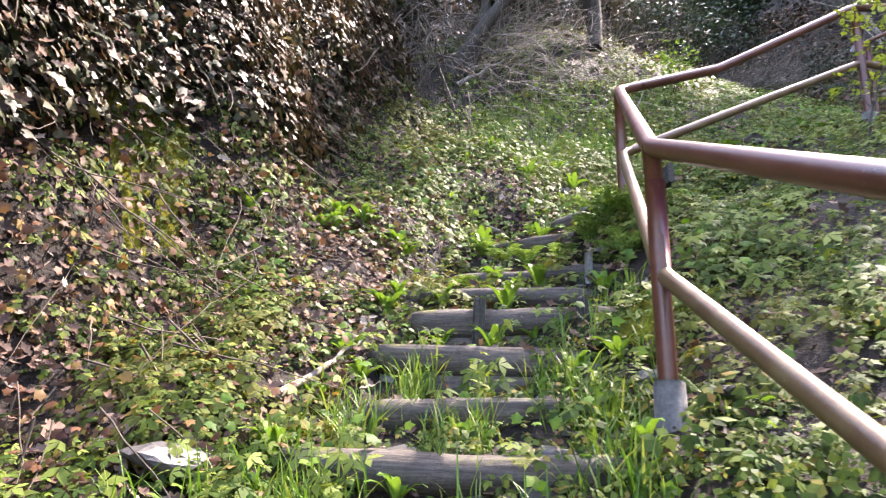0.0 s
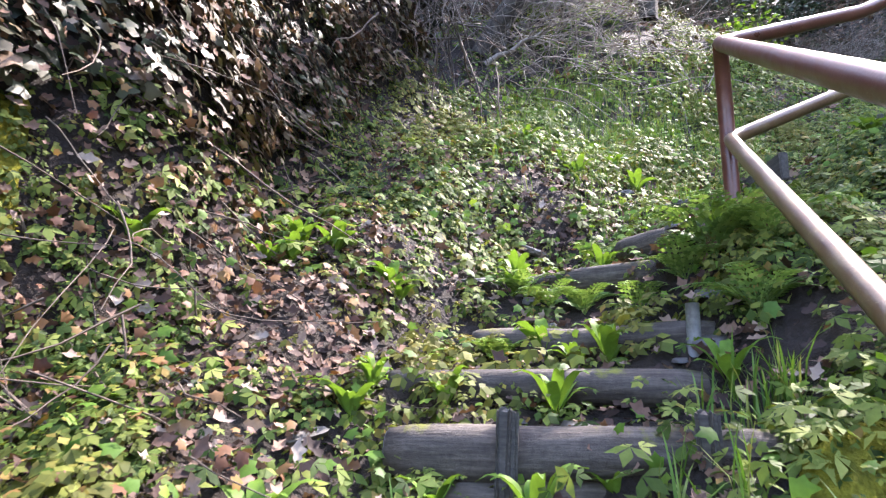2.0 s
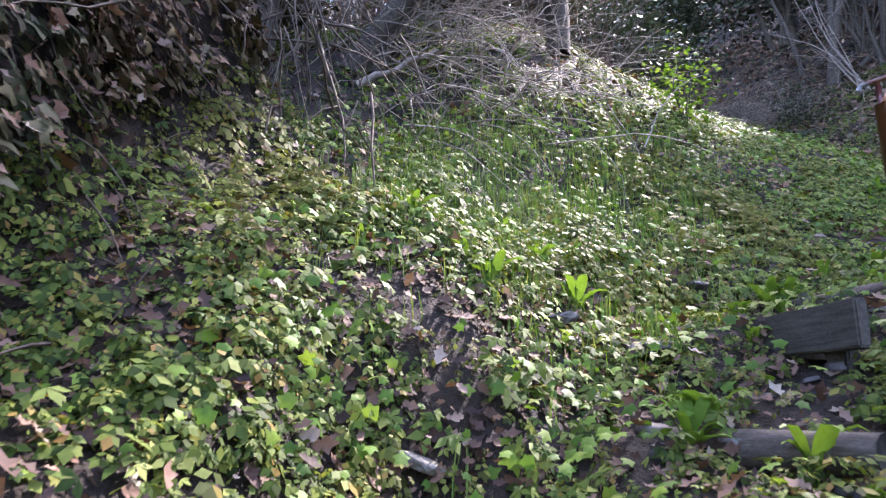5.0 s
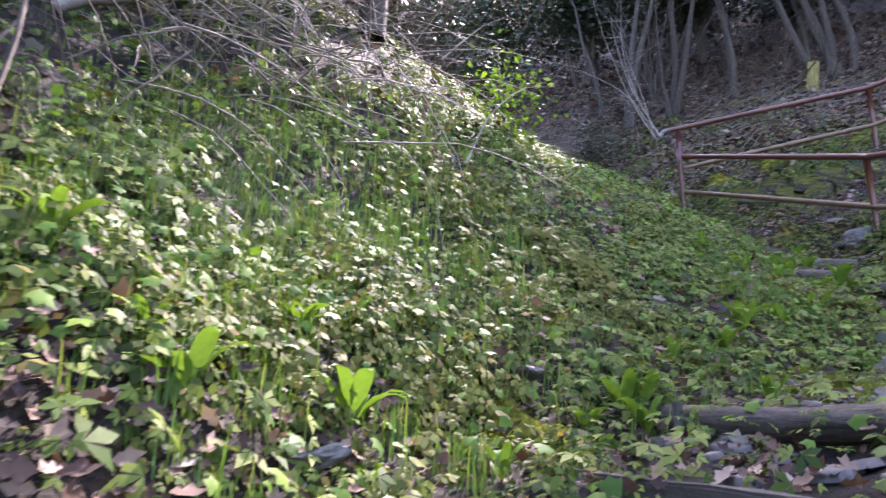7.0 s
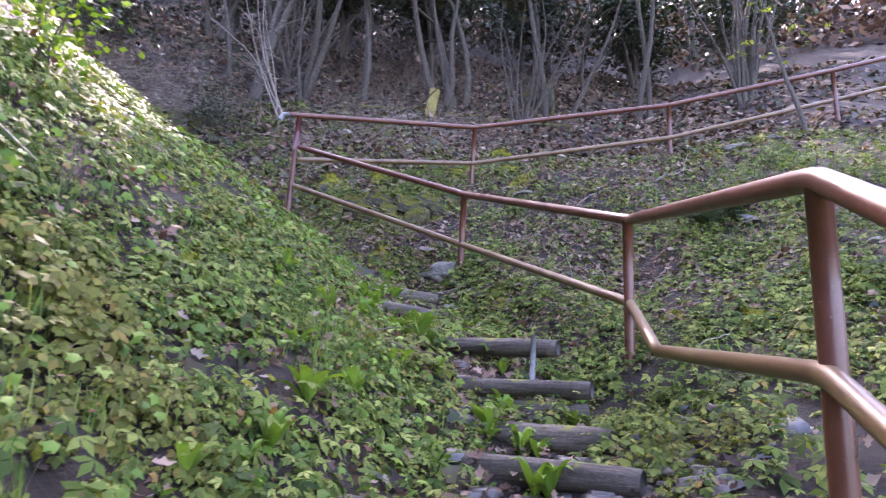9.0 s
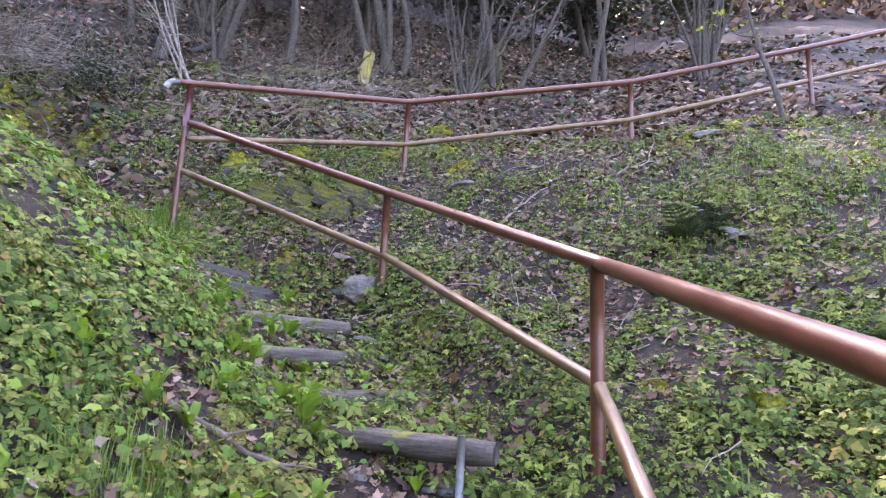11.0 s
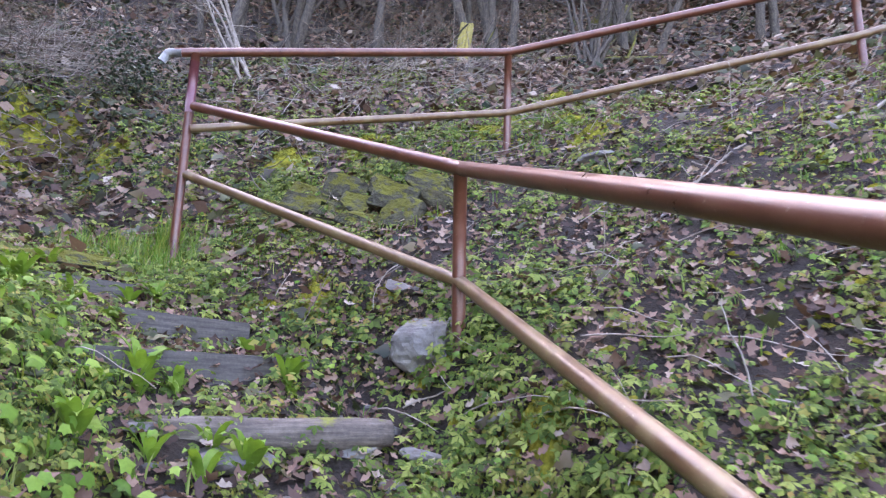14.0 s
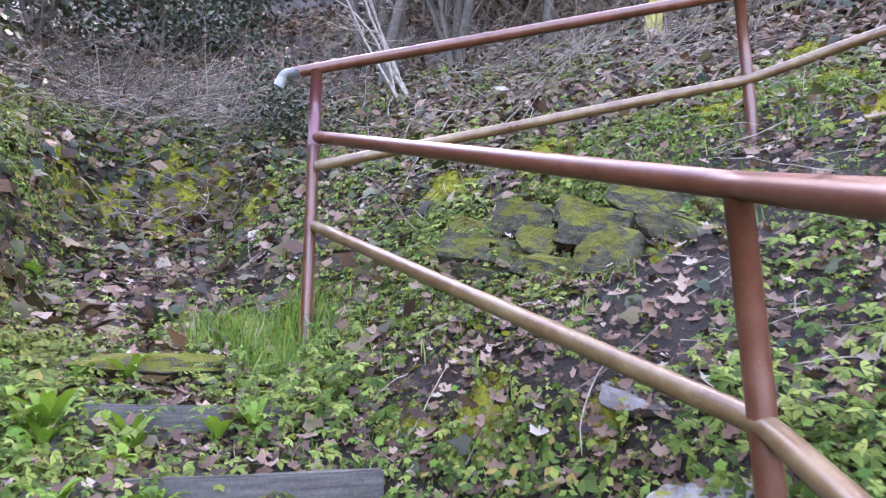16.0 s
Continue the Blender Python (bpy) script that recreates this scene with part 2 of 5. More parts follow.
def scattered(template, faces, at, mats):
    """A template repeated with a 3x3 matrix and a place for each copy."""
    n, k = len(at), len(template)
    v = np.einsum("nij,kj->nki", mats, template) + at[:, None]
    f = (faces[None] + (np.arange(n) * k)[:, None, None]).reshape(-1, faces.shape[1])
    return v.reshape(-1, 3), f


def frames_of(normals, spin, size):
    """For each normal a turned, scaled 3x3 matrix whose third column is the normal."""
    nrm = normals / np.linalg.norm(normals, axis=1)[:, None]
    ref = np.stack([np.cos(spin), np.sin(spin), np.zeros_like(spin)], 1)
    x = ref - nrm * (ref * nrm).sum(1)[:, None]
    x /= np.linalg.norm(x, axis=1)[:, None] + 1e-9
    y = np.cross(nrm, x)
    return np.stack([x, y, nrm], -1) * np.asarray(size)[:, None, None]


def fan(outline):
    """A leaf blade: an outline round a middle vein, as triangles from the leaf's middle."""
    n = len(outline)
    v = np.vstack([[[0.5, 0.0, 0.02]], outline])
    f = np.array([[0, i + 1, (i + 1) % n + 1] for i in range(n)])
    return v, f


def noise2(x, y, scale, seed=0.0):
    """Smooth noise for arrays, about -1 to 1, from a few crossing waves."""
    out = 0
    for i, (ax, ay) in enumerate(((1.0, 0.31), (-0.45, 0.93), (0.71, -0.83), (-1.1, -0.37), (0.2, 1.27))):
        out = out + np.sin((ax * x + ay * y) * scale * (1 + 0.13 * i) + seed * (1.7 + i) + i * 2.1 + 0.9 * np.sin((ay * x - ax * y) * scale * 0.7 + seed + i))
    return out / 3.0


# leaf blades about 1 long, stem at the origin, tip along +x
def pinnate(leaflets):
    """A compound leaf: a pointed leaflet for each (place along the stalk, side way, length, width)."""
    v, f = [], []
    for at, way, long, wide in leaflets:
        c, d = math.cos(way), math.sin(way)
        for u, w, z in ((0, 0, 0.03), (0.45 * long, -wide, -0.03), (long, 0, -0.16 * long - 0.03), (0.45 * long, wide, -0.03)):
            v.append((at + c * u - d * w, d * u + c * w, z - 0.05 * at))
        f.append([len(v) - 4, len(v) - 3, len(v) - 2, len(v) - 1])
    return np.array(v), np.array(f)


HERB_V, HERB_F = pinnate(((0.52, 0.0, 0.52, 0.19), (0.48, 0.95, 0.44, 0.16), (0.48, -0.95, 0.44, 0.16), (0.16, 1.25, 0.40, 0.15), (0.16, -1.25, 0.40, 0.15)))
BLADE_V, BLADE_F = fan(np.array([[0, 0, 0], [0.02, -0.36, -0.08], [0.26, -0.30, -0.02], [0.52, -0.46, -0.12], [0.62, -0.22, -0.02], [1.0, 0, -0.16], [0.62, 0.22, -0.02], [0.52, 0.46, -0.12], [0.26, 0.30, -0.02], [0.02, 0.36, -0.08]]))
TRI_V = np.array([[0, 0, 0], [0.50, -0.25, 0.03], [0.95, 0, -0.12], [0.50, 0.25, 0.03], [0.05, -0.44, 0.0], [0.36, -0.84, -0.14], [0.44, -0.36, 0.02], [0.05, 0.44, 0.0], [0.36, 0.84, -0.14], [0.44, 0.36, 0.02]])
TRI_F = np.array([[0, 1, 2, 3], [0, 4, 5, 6], [0, 9, 8, 7]])
IVY_V, IVY_F = fan(np.array([[0, 0, 0], [-0.1, -0.35, -0.05], [0.3, -0.5, -0.08], [0.5, -0.25, 0.0], [1.0, 0, -0.1], [0.5, 0.25, 0.0], [0.3, 0.5, -0.08], [-0.1, 0.35, -0.05]]))
DEAD_V, DEAD_F = fan(np.array([[0, 0, 0], [0.2, -0.22, 0.10], [0.35, -0.14, 0.04], [0.55, -0.34, 0.20], [0.72, -0.14, 0.08], [1.0, 0.0, 0.22],
                               [0.72, 0.16, 0.06], [0.55, 0.3, 0.14], [0.35, 0.14, 0.03], [0.2, 0.2, 0.08]]))
OVAL_V, OVAL_F = fan(np.array([[0, 0, 0], [0.3, -0.24, -0.03], [0.7, -0.22, -0.05], [1.0, 0, -0.14], [0.7, 0.22, -0.05], [0.3, 0.24, -0.03]]))
CARD_V, CARD_F = np.array([[0, 0, 0], [0.5, -0.3, -0.05], [1.0, 0, -0.12], [0.5, 0.3, -0.05]]), np.array([[0, 1, 2, 3]])


# ---- the ground ----
# the flight: each step's two ends, the height of its top, and what it is made of
STEPS = [
    (0.20, 0.70, 1.30, 0.65, 0.42, "log"), (0.18, 1.35, 1.28, 1.30, 0.66, "log"), (0.16, 2.00, 1.26, 1.95, 0.90, "log"), (0.16, 2.55, 1.25, 2.52, 1.14, "log"),
    (0.20, 3.06, 1.26, 3.04, 1.37, "log"), (0.42, 3.50, 1.20, 3.50, 1.55, "log"), (0.38, 3.95, 1.34, 3.95, 1.80, "double"),
    (0.50, 4.27, 1.46, 4.18, 2.03, "staked"), (0.42, 4.68, 1.40, 4.62, 2.21, "log"), (0.70, 5.24, 1.52, 4.87, 2.42, "stub"),
    (0.84, 5.84, 1.60, 5.38, 2.78, "log"), (1.42, 5.80, 1.82, 5.24, 2.98, "log"), (1.82, 6.50, 2.12, 5.92, 3.18, "log"),
    (2.38, 7.22, 2.46, 6.35, 3.65, "board"), (3.03, 7.47, 3.16, 6.25, 3.88, "mossy"),
    (5.00, 7.95, 5.02, 7.03, 4.24, "log"), (5.40, 8.12, 5.46, 7.30, 4.40, "log"), (5.74, 8.76, 5.90, 7.55, 4.67, "split"),
    (6.18, 9.22, 6.28, 7.92, 4.98, "mossy"), (6.55, 9.45, 7.45, 8.85, 5.17, "log"), (6.67, 9.78, 7.90, 9.50, 5.43, "log"),
    (6.95, 10.33, 7.82, 9.92, 5.71, "log"), (6.90, 10.66, 8.10, 10.60, 5.97, "board"), (6.62, 11.24, 7.93, 11.18, 6.20, "board"),
    (6.72, 11.84, 7.88, 11.79, 6.42, "board"), (6.92, 12.52, 7.72, 12.45, 6.68, "slab"),
]
FOOT = [(0.75, -1.6, -0.15), (0.75, 0.2, 0.22)] + [((a + c) / 2 - 0.07 * (d - b) / math.hypot(c - a, d - b), (b + d) / 2 + 0.07 * (c - a) / math.hypot(c - a, d - b), z) for a, b, c, d, z, k in STEPS] + [(7.4, 13.6, 6.95), (7.7, 15.2, 7.9)]
# how high each riser stands free; the rest of the climb is in the sloping tread before it
FREE = {"log": 0.13, "double": 0.22, "staked": 0.26, "stub": 0.13, "board": 0.12, "mossy": 0.12, "split": 0.17, "slab": 0.10}
RISES = [0.10, 0.13] + [FREE[row[5]] for row in STEPS] + [0.06, 0.06]
X0, Y0, DX = -7.0, -4.0, 3.0
TABLE = [
    [-3.62, -2.43, -1.38, -0.37, 0.72, 2.05, 3.50, 5.14, 6.91],
    [-1.95, -0.91, -0.11, 0.32, 1.54, 3.16, 5.08, 6.69, 8.38],
    [-0.14, 0.23, 0.90, 1.04, 2.56, 4.12, 6.79, 8.45, 9.73],
    [2.19, 2.05, 2.62, 2.61, 4.14, 5.84, 7.73, 9.44, 10.76],
    [5.12, 5.37, 5.32, 4.22, 4.42, 5.62, 8.01, 9.67, 11.48],
    [8.02, 7.94, 7.38, 7.76, 6.62, 6.28, 8.36, 9.97, 12.29],
    [10.58, 10.03, 9.65, 9.78, 8.78, 7.37, 9.64, 11.40, 13.29],
    [13.02, 12.25, 11.60, 10.94, 10.04, 9.80, 10.98, 12.67, 14.10],
    [15.48, 14.40, 13.31, 12.28, 11.65, 11.52, 12.00, 13.24, 14.70],
]


def slope(x, y):
    """The hillside without the flight: a coarse table of heights, three metres apart, smoothly joined."""
    gx = np.clip((np.asarray(x, float) - X0) / DX, 1.0, len(TABLE[0]) - 2.001)
    gy = np.clip((np.asarray(y, float) - Y0) / DX, 1.0, len(TABLE) - 2.001)
    ix, iy = gx.astype(int), gy.astype(int)
    fx, fy = gx - ix, gy - iy
    t = np.array(TABLE)

    def weights(f):
        return (-0.5 * f + f ** 2 - 0.5 * f ** 3, 1 - 2.5 * f ** 2 + 1.5 * f ** 3, 0.5 * f + 2 * f ** 2 - 1.5 * f ** 3, -0.5 * f ** 2 + 0.5 * f ** 3)
    wx, wy = weights(fx), weights(fy)
    z = sum(wy[j] * wx[i] * t[iy - 1 + j, ix - 1 + i] for j in range(4) for i in range(4))
    # past the table the hill climbs on ahead and to the right, and falls away behind
    ox = np.asarray(x, float) - (X0 + gx * DX)
    oy = np.asarray(y, float) - (Y0 + gy * DX)
    far = 0.66 * np.clip(ox, 0, 60) + 0.15 * np.clip(-ox, 0, 40) + 0.66 * np.clip(oy, 0, 60) - 0.40 * np.clip(-oy, 0, 50)
    return z + np.where(far > 45, 45 + 0.1 * (far - 45), far)


def bank(x, y):
    """The steep ivy bank beside the first flight."""
    foot = -0.40 + 0.20 * (np.clip(y, 2.0, 9.0) - 5.0) + 0.12 * np.sin(y * 1.7) + 0.06 * np.sin(y * 4.1 + 1)
    u = np.clip((foot - x) / 1.15, 0, 1)
    fade = np.clip((8.4 - y) / 1.3, 0, 1) * np.clip((y + 6.0) / 3.0, 0, 1)
    return 3.0 * (u * u * (3 - 2 * u)) * fade * fade * (3 - 2 * fade)


def along(x, y):
    """For each place: how far it is from the line of the flight, and the tread's height there."""
    p = np.array(FOOT)
    best, tread, total = np.full(np.shape(x), 1e9), np.zeros(np.shape(x)), np.zeros(np.shape(x))
    for (ax, ay, az), (bx, by, bz), free in zip(p[:-1], p[1:], RISES[1:]):
        ux, uy = bx - ax, by - ay
        n = ux * ux + uy * uy
        f = np.clip(((x - ax) * ux + (y - ay) * uy) / n, 0, 1)
        d = np.hypot(x - ax - f * ux, y - ay - f * uy)
        length = math.sqrt(n)
        rise = min(bz - az, free)
        h = az - 0.035 + (bz - az - rise) * f + rise * np.clip((f * length - (length - 0.10)) / 0.08, 0, 1)
        edge = np.clip((0.78 - d) / 0.25, 0, 1)
        h = h * edge + (az + (bz - az) * f - 0.03) * (1 - edge)
        w = (d + 0.03) ** -6.0
        best, tread, total = np.minimum(d, best), tread + w * h, total + w
    return best, tread / total


def height(x, y, rough=True):
    x, y = np.asarray(x, float), np.asarray(y, float)
    z = slope(x, y) + bank(x, y)
    if rough:
        z = z + 0.07 * noise2(x, y, 1.9, 1.0) + 0.035 * noise2(x, y, 5.3, 2.0)
    d, tread = along(x, y)
    w = np.clip((1.15 - d) / 0.65, 0, 1)
    w = w * w * (3 - 2 * w)
    z = z * (1 - w) + tread * w
    if rough:
        z = z + 0.012 * noise2(x, y, 17.0, 3.0)
    return z


def normals_at(x, y):
    e = 0.08
    zx, zy = (height(x + e, y) - height(x - e, y)) / (2 * e), (height(x, y + e) - height(x, y - e)) / (2 * e)
    n = np.stack([-zx, -zy, np.ones_like(zx)], -1)
    return n / np.linalg.norm(n, axis=-1)[..., None]


def spaced(lo, hi, step, reach):
    """Even steps from lo to hi, then ever wider ones out to reach on both sides."""
    mid, out, s = list(np.arange(lo, hi, step)), [], step
    a, b, left, right = lo, mid[-1], [], []
    while b < reach:
        s *= 1.22
        a, b = a - s, b + s
        left.append(a)
        right.append(b)
    return np.array(left[::-1] + mid + right)


gx, gy = np.meshgrid(spaced(-3.2, 12.5, 0.09, 900), spaced(-0.5, 15.0, 0.09, 900), indexing="ij")
nx, ny = gx.shape
ground_v = np.stack([gx, gy, height(gx, gy)], -1).reshape(-1, 3)
ii, jj = np.meshgrid(np.arange(nx - 1), np.arange(ny - 1), indexing="ij")
ground_f = np.stack([ii * ny + jj, (ii + 1) * ny + jj, (ii + 1) * ny + jj + 1, ii * ny + jj + 1], -1).reshape(-1, 4)
ground = new("ground", mesh_of("ground", ground_v, ground_f, SOIL, smooth=True))
tagged(ground, "dark damp woodland soil on a steep hillside", "ground", kind="structure")
POSTS = {"first": (1.72, -0.45, -0.25, 0.80, (0, 0)), "second": (1.50, 3.22, 1.58, 2.53, (0.0, 0.02)), "corner": (1.82, 5.29, 2.8, 3.83, (0.01, 0)),
         "turn": (4.17, 6.23, 3.95, 5.09, (0, -0.01)), "fifth": (6.55, 7.45, 4.62, 5.83, (-0.01, 0)), "sixth": (8.36, 9.90, 5.9, 6.96, (-0.06, -0.04)),
         "upper_corner": (8.25, 12.67, 7.02, 8.55, (0, 0)), "eighth": (10.60, 11.12, 8.0, 9.05, (-0.05, -0.05)), "ninth": (12.15, 8.37, 8.6, 9.60, (0, 0)),
         "tenth": (13.98, 6.04, 9.5, 10.59, (0, 0)), "last": (16.0, 3.4, 10.4, 11.75, (0, 0))}
TOPS = [((1.72, -0.45, 0.80), [(1.50, 3.25, 2.53), (1.83, 5.29, 3.83), (2.74, 5.72, 4.23), (4.17, 6.22, 5.09), (6.54, 7.44, 5.83), (8.29, 9.85, 6.96), (8.25, 12.60, 8.06)]),
        ((8.13, 12.79, 8.555), [(10.54, 11.06, 9.05), (12.15, 8.37, 9.60), (13.97, 6.04, 10.59), (16.0, 3.4, 11.75)])]
MIDS = [((1.72, -0.45, 0.20), [(1.51, 3.26, 2.02), (1.83, 5.28, 3.32), (4.16, 6.24, 4.54), (5.78, 7.08, 4.81), (6.56, 7.45, 5.24), (8.34, 9.88, 6.37), (8.26, 12.62, 7.48)]),
        ((8.25, 12.62, 7.87), [(10.57, 11.08, 8.44), (12.10, 8.37, 9.00), (14.02, 6.04, 10.06), (16.0, 3.4, 11.2)])]


# ---- the steps ----
def log_mesh(length, r, seed, flat=0.0):
    """A log along x, a little bent and knotty, with rounded ends."""
    n, sides = 15, 14
    xs = np.linspace(-length / 2, length / 2, n)
    a = np.arange(sides) * 2 * math.pi / sides
    rad = r * (1 + 0.05 * np.sin(xs * 5 + seed) + 0.04 * np.sin(xs * 13 + 2 * seed))
    rad[[0, -1]] *= 0.86
    wob = 1 + 0.05 * np.sin(3 * a[None] + seed + 2 * xs[:, None]) + 0.035 * np.sin(5 * a[None] + 3 * seed + 4 * xs[:, None])
    y = np.cos(a)[None] * rad[:, None] * wob + 0.018 * np.sin(xs * 2.2 + seed)[:, None]
    z = np.sin(a)[None] * rad[:, None] * wob + 0.014 * np.sin(xs * 3.1 + 2 * seed)[:, None]
    z = np.minimum(z, r * (1 - flat))
    v = np.stack([np.repeat(xs[:, None], sides, 1), y, z], -1).reshape(-1, 3)
    i, j = np.meshgrid(np.arange(n - 1), np.arange(sides), indexing="ij")
    q = np.stack([i * sides + j, (i + 1) * sides + j, (i + 1) * sides + (j + 1) % sides, i * sides + (j + 1) % sides], -1).reshape(-1, 4)
    return v, [q, np.arange(sides)[None], (np.arange(sides)[::-1] + (n - 1) * sides)[None]]


def block(sx, sy, sz, seed=0, edge=0.008, wear=0.004):
    """A sawn piece with broken edges, centred, bottom at 0."""
    bm = bmesh.new()
    bmesh.ops.create_cube(bm, size=1)
    bmesh.ops.subdivide_edges(bm, edges=[e for e in bm.edges if abs((e.verts[0].co - e.verts[1].co).x) > 0.5], cuts=7)
    r = random.Random(seed)
    for v in bm.verts:
        v.co = Vector((v.co.x * sx, v.co.y * sy, (v.co.z + 0.5) * sz)) + Vector([r.uniform(-wear, wear) for i in range(3)])
    bmesh.ops.bevel(bm, geom=[e for e in bm.edges if len(e.link_faces) == 2 and e.calc_face_angle() > 0.8], offset=edge, segments=2, affect="EDGES")
    me = bpy.data.meshes.new("block")
    bm.to_mesh(me)
    bm.free()
    return me


def with_material(me, mat, smooth=False):
    me.materials.clear()
    me.materials.append(mat)
    for p in me.polygons:
        p.use_smooth = smooth
    return me


def stone_mesh(sx, sy, sz, seed, mat, rough=0.26, cuts=3, boxy=False):
    """A broken stone: a rounded block with flattened, uneven faces."""
    bm = bmesh.new()
    bmesh.ops.create_icosphere(bm, subdivisions=cuts, radius=1)
    off = Vector((seed * 3.1, seed * 1.7, seed * 0.9))
    r = random.Random(seed)
    planes = [(Vector((r.gauss(0, 1), r.gauss(0, 1), r.gauss(0, 0.7))).normalized(), r.uniform(0.55, 0.85)) for k in range(13)] + [(Vector((0, 0, 1)), 0.62)]
    if boxy:
        planes = [(Vector((sign * (axis == 0) + r.gauss(0, 0.1), sign * (axis == 1) + r.gauss(0, 0.1), sign * (axis == 2) + r.gauss(0, 0.07))).normalized(), r.uniform(0.52, 0.6)) for axis in range(3) for sign in (-1, 1)] + planes[:3]
    for v in bm.verts:
        c = v.co.copy()
        for way, reach in planes:
            over = c.dot(way) - reach
            if over > 0:
                c -= way * over
        c *= 1.55 if boxy else 1.25
        c += v.co * (0.3 * rough * noise.noise(v.co * 2.4 + off) + 0.2 * rough * noise.noise(v.co * 7.0 + off))
        v.co = Vector((c.x * sx / 2, c.y * sy / 2, c.z * sz / 2))
    me = bpy.data.meshes.new("stone")
    bm.to_mesh(me)
    bm.free()
    return with_material(me, mat)


def pipe_piece(a, b, r, mat, sides=16):
    v, f = tube([a, b], r, sides)
    return mesh_of("pipe", v, f, mat, smooth=True)


LABELS = {"log": "weathered round log edging an earthen step", "double": "two weathered logs stacked as a step riser", "staked": "stacked logs held by sawn stakes, step riser",
          "stub": "weathered log step held by a steel pipe stub", "board": "grey sawn board edging an earthen step", "mossy": "mossy log step between two pegs",
          "split": "split weathered log edging an earthen step", "slab": "flat mossy stone slab ending the steps"}


def build_step(i, lx, ly, rx, ry, z, kind):
    mid = ((lx + rx) / 2, (ly + ry) / 2, z)
    length, yaw = math.hypot(rx - lx, ry - ly) + 0.12, math.degrees(math.atan2(ry - ly, rx - lx))
    r = {"log": 0.072, "stub": 0.072, "mossy": 0.062, "split": 0.068}.get(kind, 0.08)
    name = {"board": "board_step", "slab": "slab_step"}.get(kind, "log_step")
    step = thing(name, mid, LABELS[kind], "step", "steps of the hillside flight", turn=(0, random.uniform(-1.2, 1.2), yaw))

    def put(pname, me, loc, label="", rot=(0, 0, 0)):
        ob = part(pname, me, step, label)
        ob.matrix_basis = pose(*loc, *rot)
        return ob
    if kind == "board":
        put("board", with_material(block(length, 0.05, 0.18, i), BOARD), (0, 0, -0.18))
        for s in (-0.38, 0.36):
            put("peg", with_material(block(0.045, 0.045, 0.32, i + 7), BOARD), (s * length, 0.05, -0.36))
        return
    if kind == "slab":
        put("slab", stone_mesh(length, 0.45, 0.16, i, MOSSY), (0, 0, -0.08))
        return
    v, f = log_mesh(length, r, i * 1.3, 0.25 if kind == "split" else 0.06)
    put("log", mesh_of("log", v, f, LOG, smooth=True), (0, 0, -r))
    for s in (-1, 1):
        e = np.array([0.018 * math.sin(s * length * 1.1 + i * 1.3), 0.014 * math.sin(s * length * 1.55 + i * 2.6)])
        cut_v, cut_f = tube([(s * length / 2, e[0], e[1]), (s * (length / 2 + 0.004), e[0], e[1])], r * 0.80, 12)
        put("cut_end", mesh_of("cut_end", cut_v, cut_f, BOARD), (0, 0, -r), "grey cracked end grain")
    if kind in ("double", "staked", "split"):
        v, f = log_mesh(length * 0.9, r * 0.9, i * 2.7)
        put("log", mesh_of("log", v, f, LOG, smooth=True), (random.uniform(-0.06, 0.06), -0.015, -2.75 * r))
    if kind == "staked":
        for s in (-0.17, 0.33):
            put("stake", with_material(block(0.06, 0.03, 0.42, i + 3), BOARD), (s * length, -r - 0.012, -0.38), "sawn wooden stake", (0, random.uniform(-3, 3), 0))
    elif kind == "mossy":
        for s in (-0.36, 0.40):
            v, f = tube([(0, 0, -0.3), (0, 0, 0.0)], 0.019, 10)
            put("peg", mesh_of("peg", v, f, GALVANISED, smooth=True), (s * length, -r - 0.022, 0), "grey steel pipe peg")
    elif kind == "stub":
        v, f = tube([(0, 0, -0.2), (0, 0, 0.045)], 0.026, 12)
        put("pipe_stub", mesh_of("pipe_stub", v, f, GALVANISED, smooth=True), (0.44 * length, -r - 0.03, 0), "grey steel pipe stub")


for number, row in enumerate(STEPS):
    build_step(number, *row)


# ---- the handrail ----
PIPE = 0.036
rail = thing("handrail", (0.96, 2.88, 1.6), "long handrail of welded steel pipe in worn red-brown paint", "handrail")
bpy.context.view_layer.update()
RAIL_BACK = rail.matrix_world.inverted()


def rail_part(name, points, r, mat, label="", parent=None):
    """Pipe through points; bends get a short round elbow."""
    pts = [Vector(p) for p in points]
    path = [pts[0]]
    for a, b, c in zip(pts[:-2], pts[1:-1], pts[2:]):
        d = min(0.09, 0.3 * (a - b).length, 0.3 * (c - b).length)
        p, q = b + (a - b).normalized() * d, b + (c - b).normalized() * d
        path += [p, p.lerp(b, 0.55).lerp(q.lerp(b, 0.8), 0.22), b.lerp((p + q) / 2, 0.5), q.lerp(b, 0.55).lerp(p.lerp(b, 0.8), 0.22), q]
    path.append(pts[-1])
    dense = []
    for a, b in zip(path[:-1], path[1:]):
        n = max(1, int((b - a).length / 0.35))
        dense += [a.lerp(b, k / n) for k in range(n)]
    dense.append(path[-1])
    v, f = tube([tuple(RAIL_BACK @ p) for p in dense], r, 16)
    return part(name, mesh_of(name, v, f, mat, smooth=True), parent or rail, label)


def post(x, y, low, high, lean=(0, 0), mat=PAINT):
    return rail_part("post", [(x - lean[0] * 0.3, y - lean[1] * 0.3, low - 0.3), (x, y, low), (x + lean[0] * (high - low), y + lean[1] * (high - low), high)], PIPE, mat)


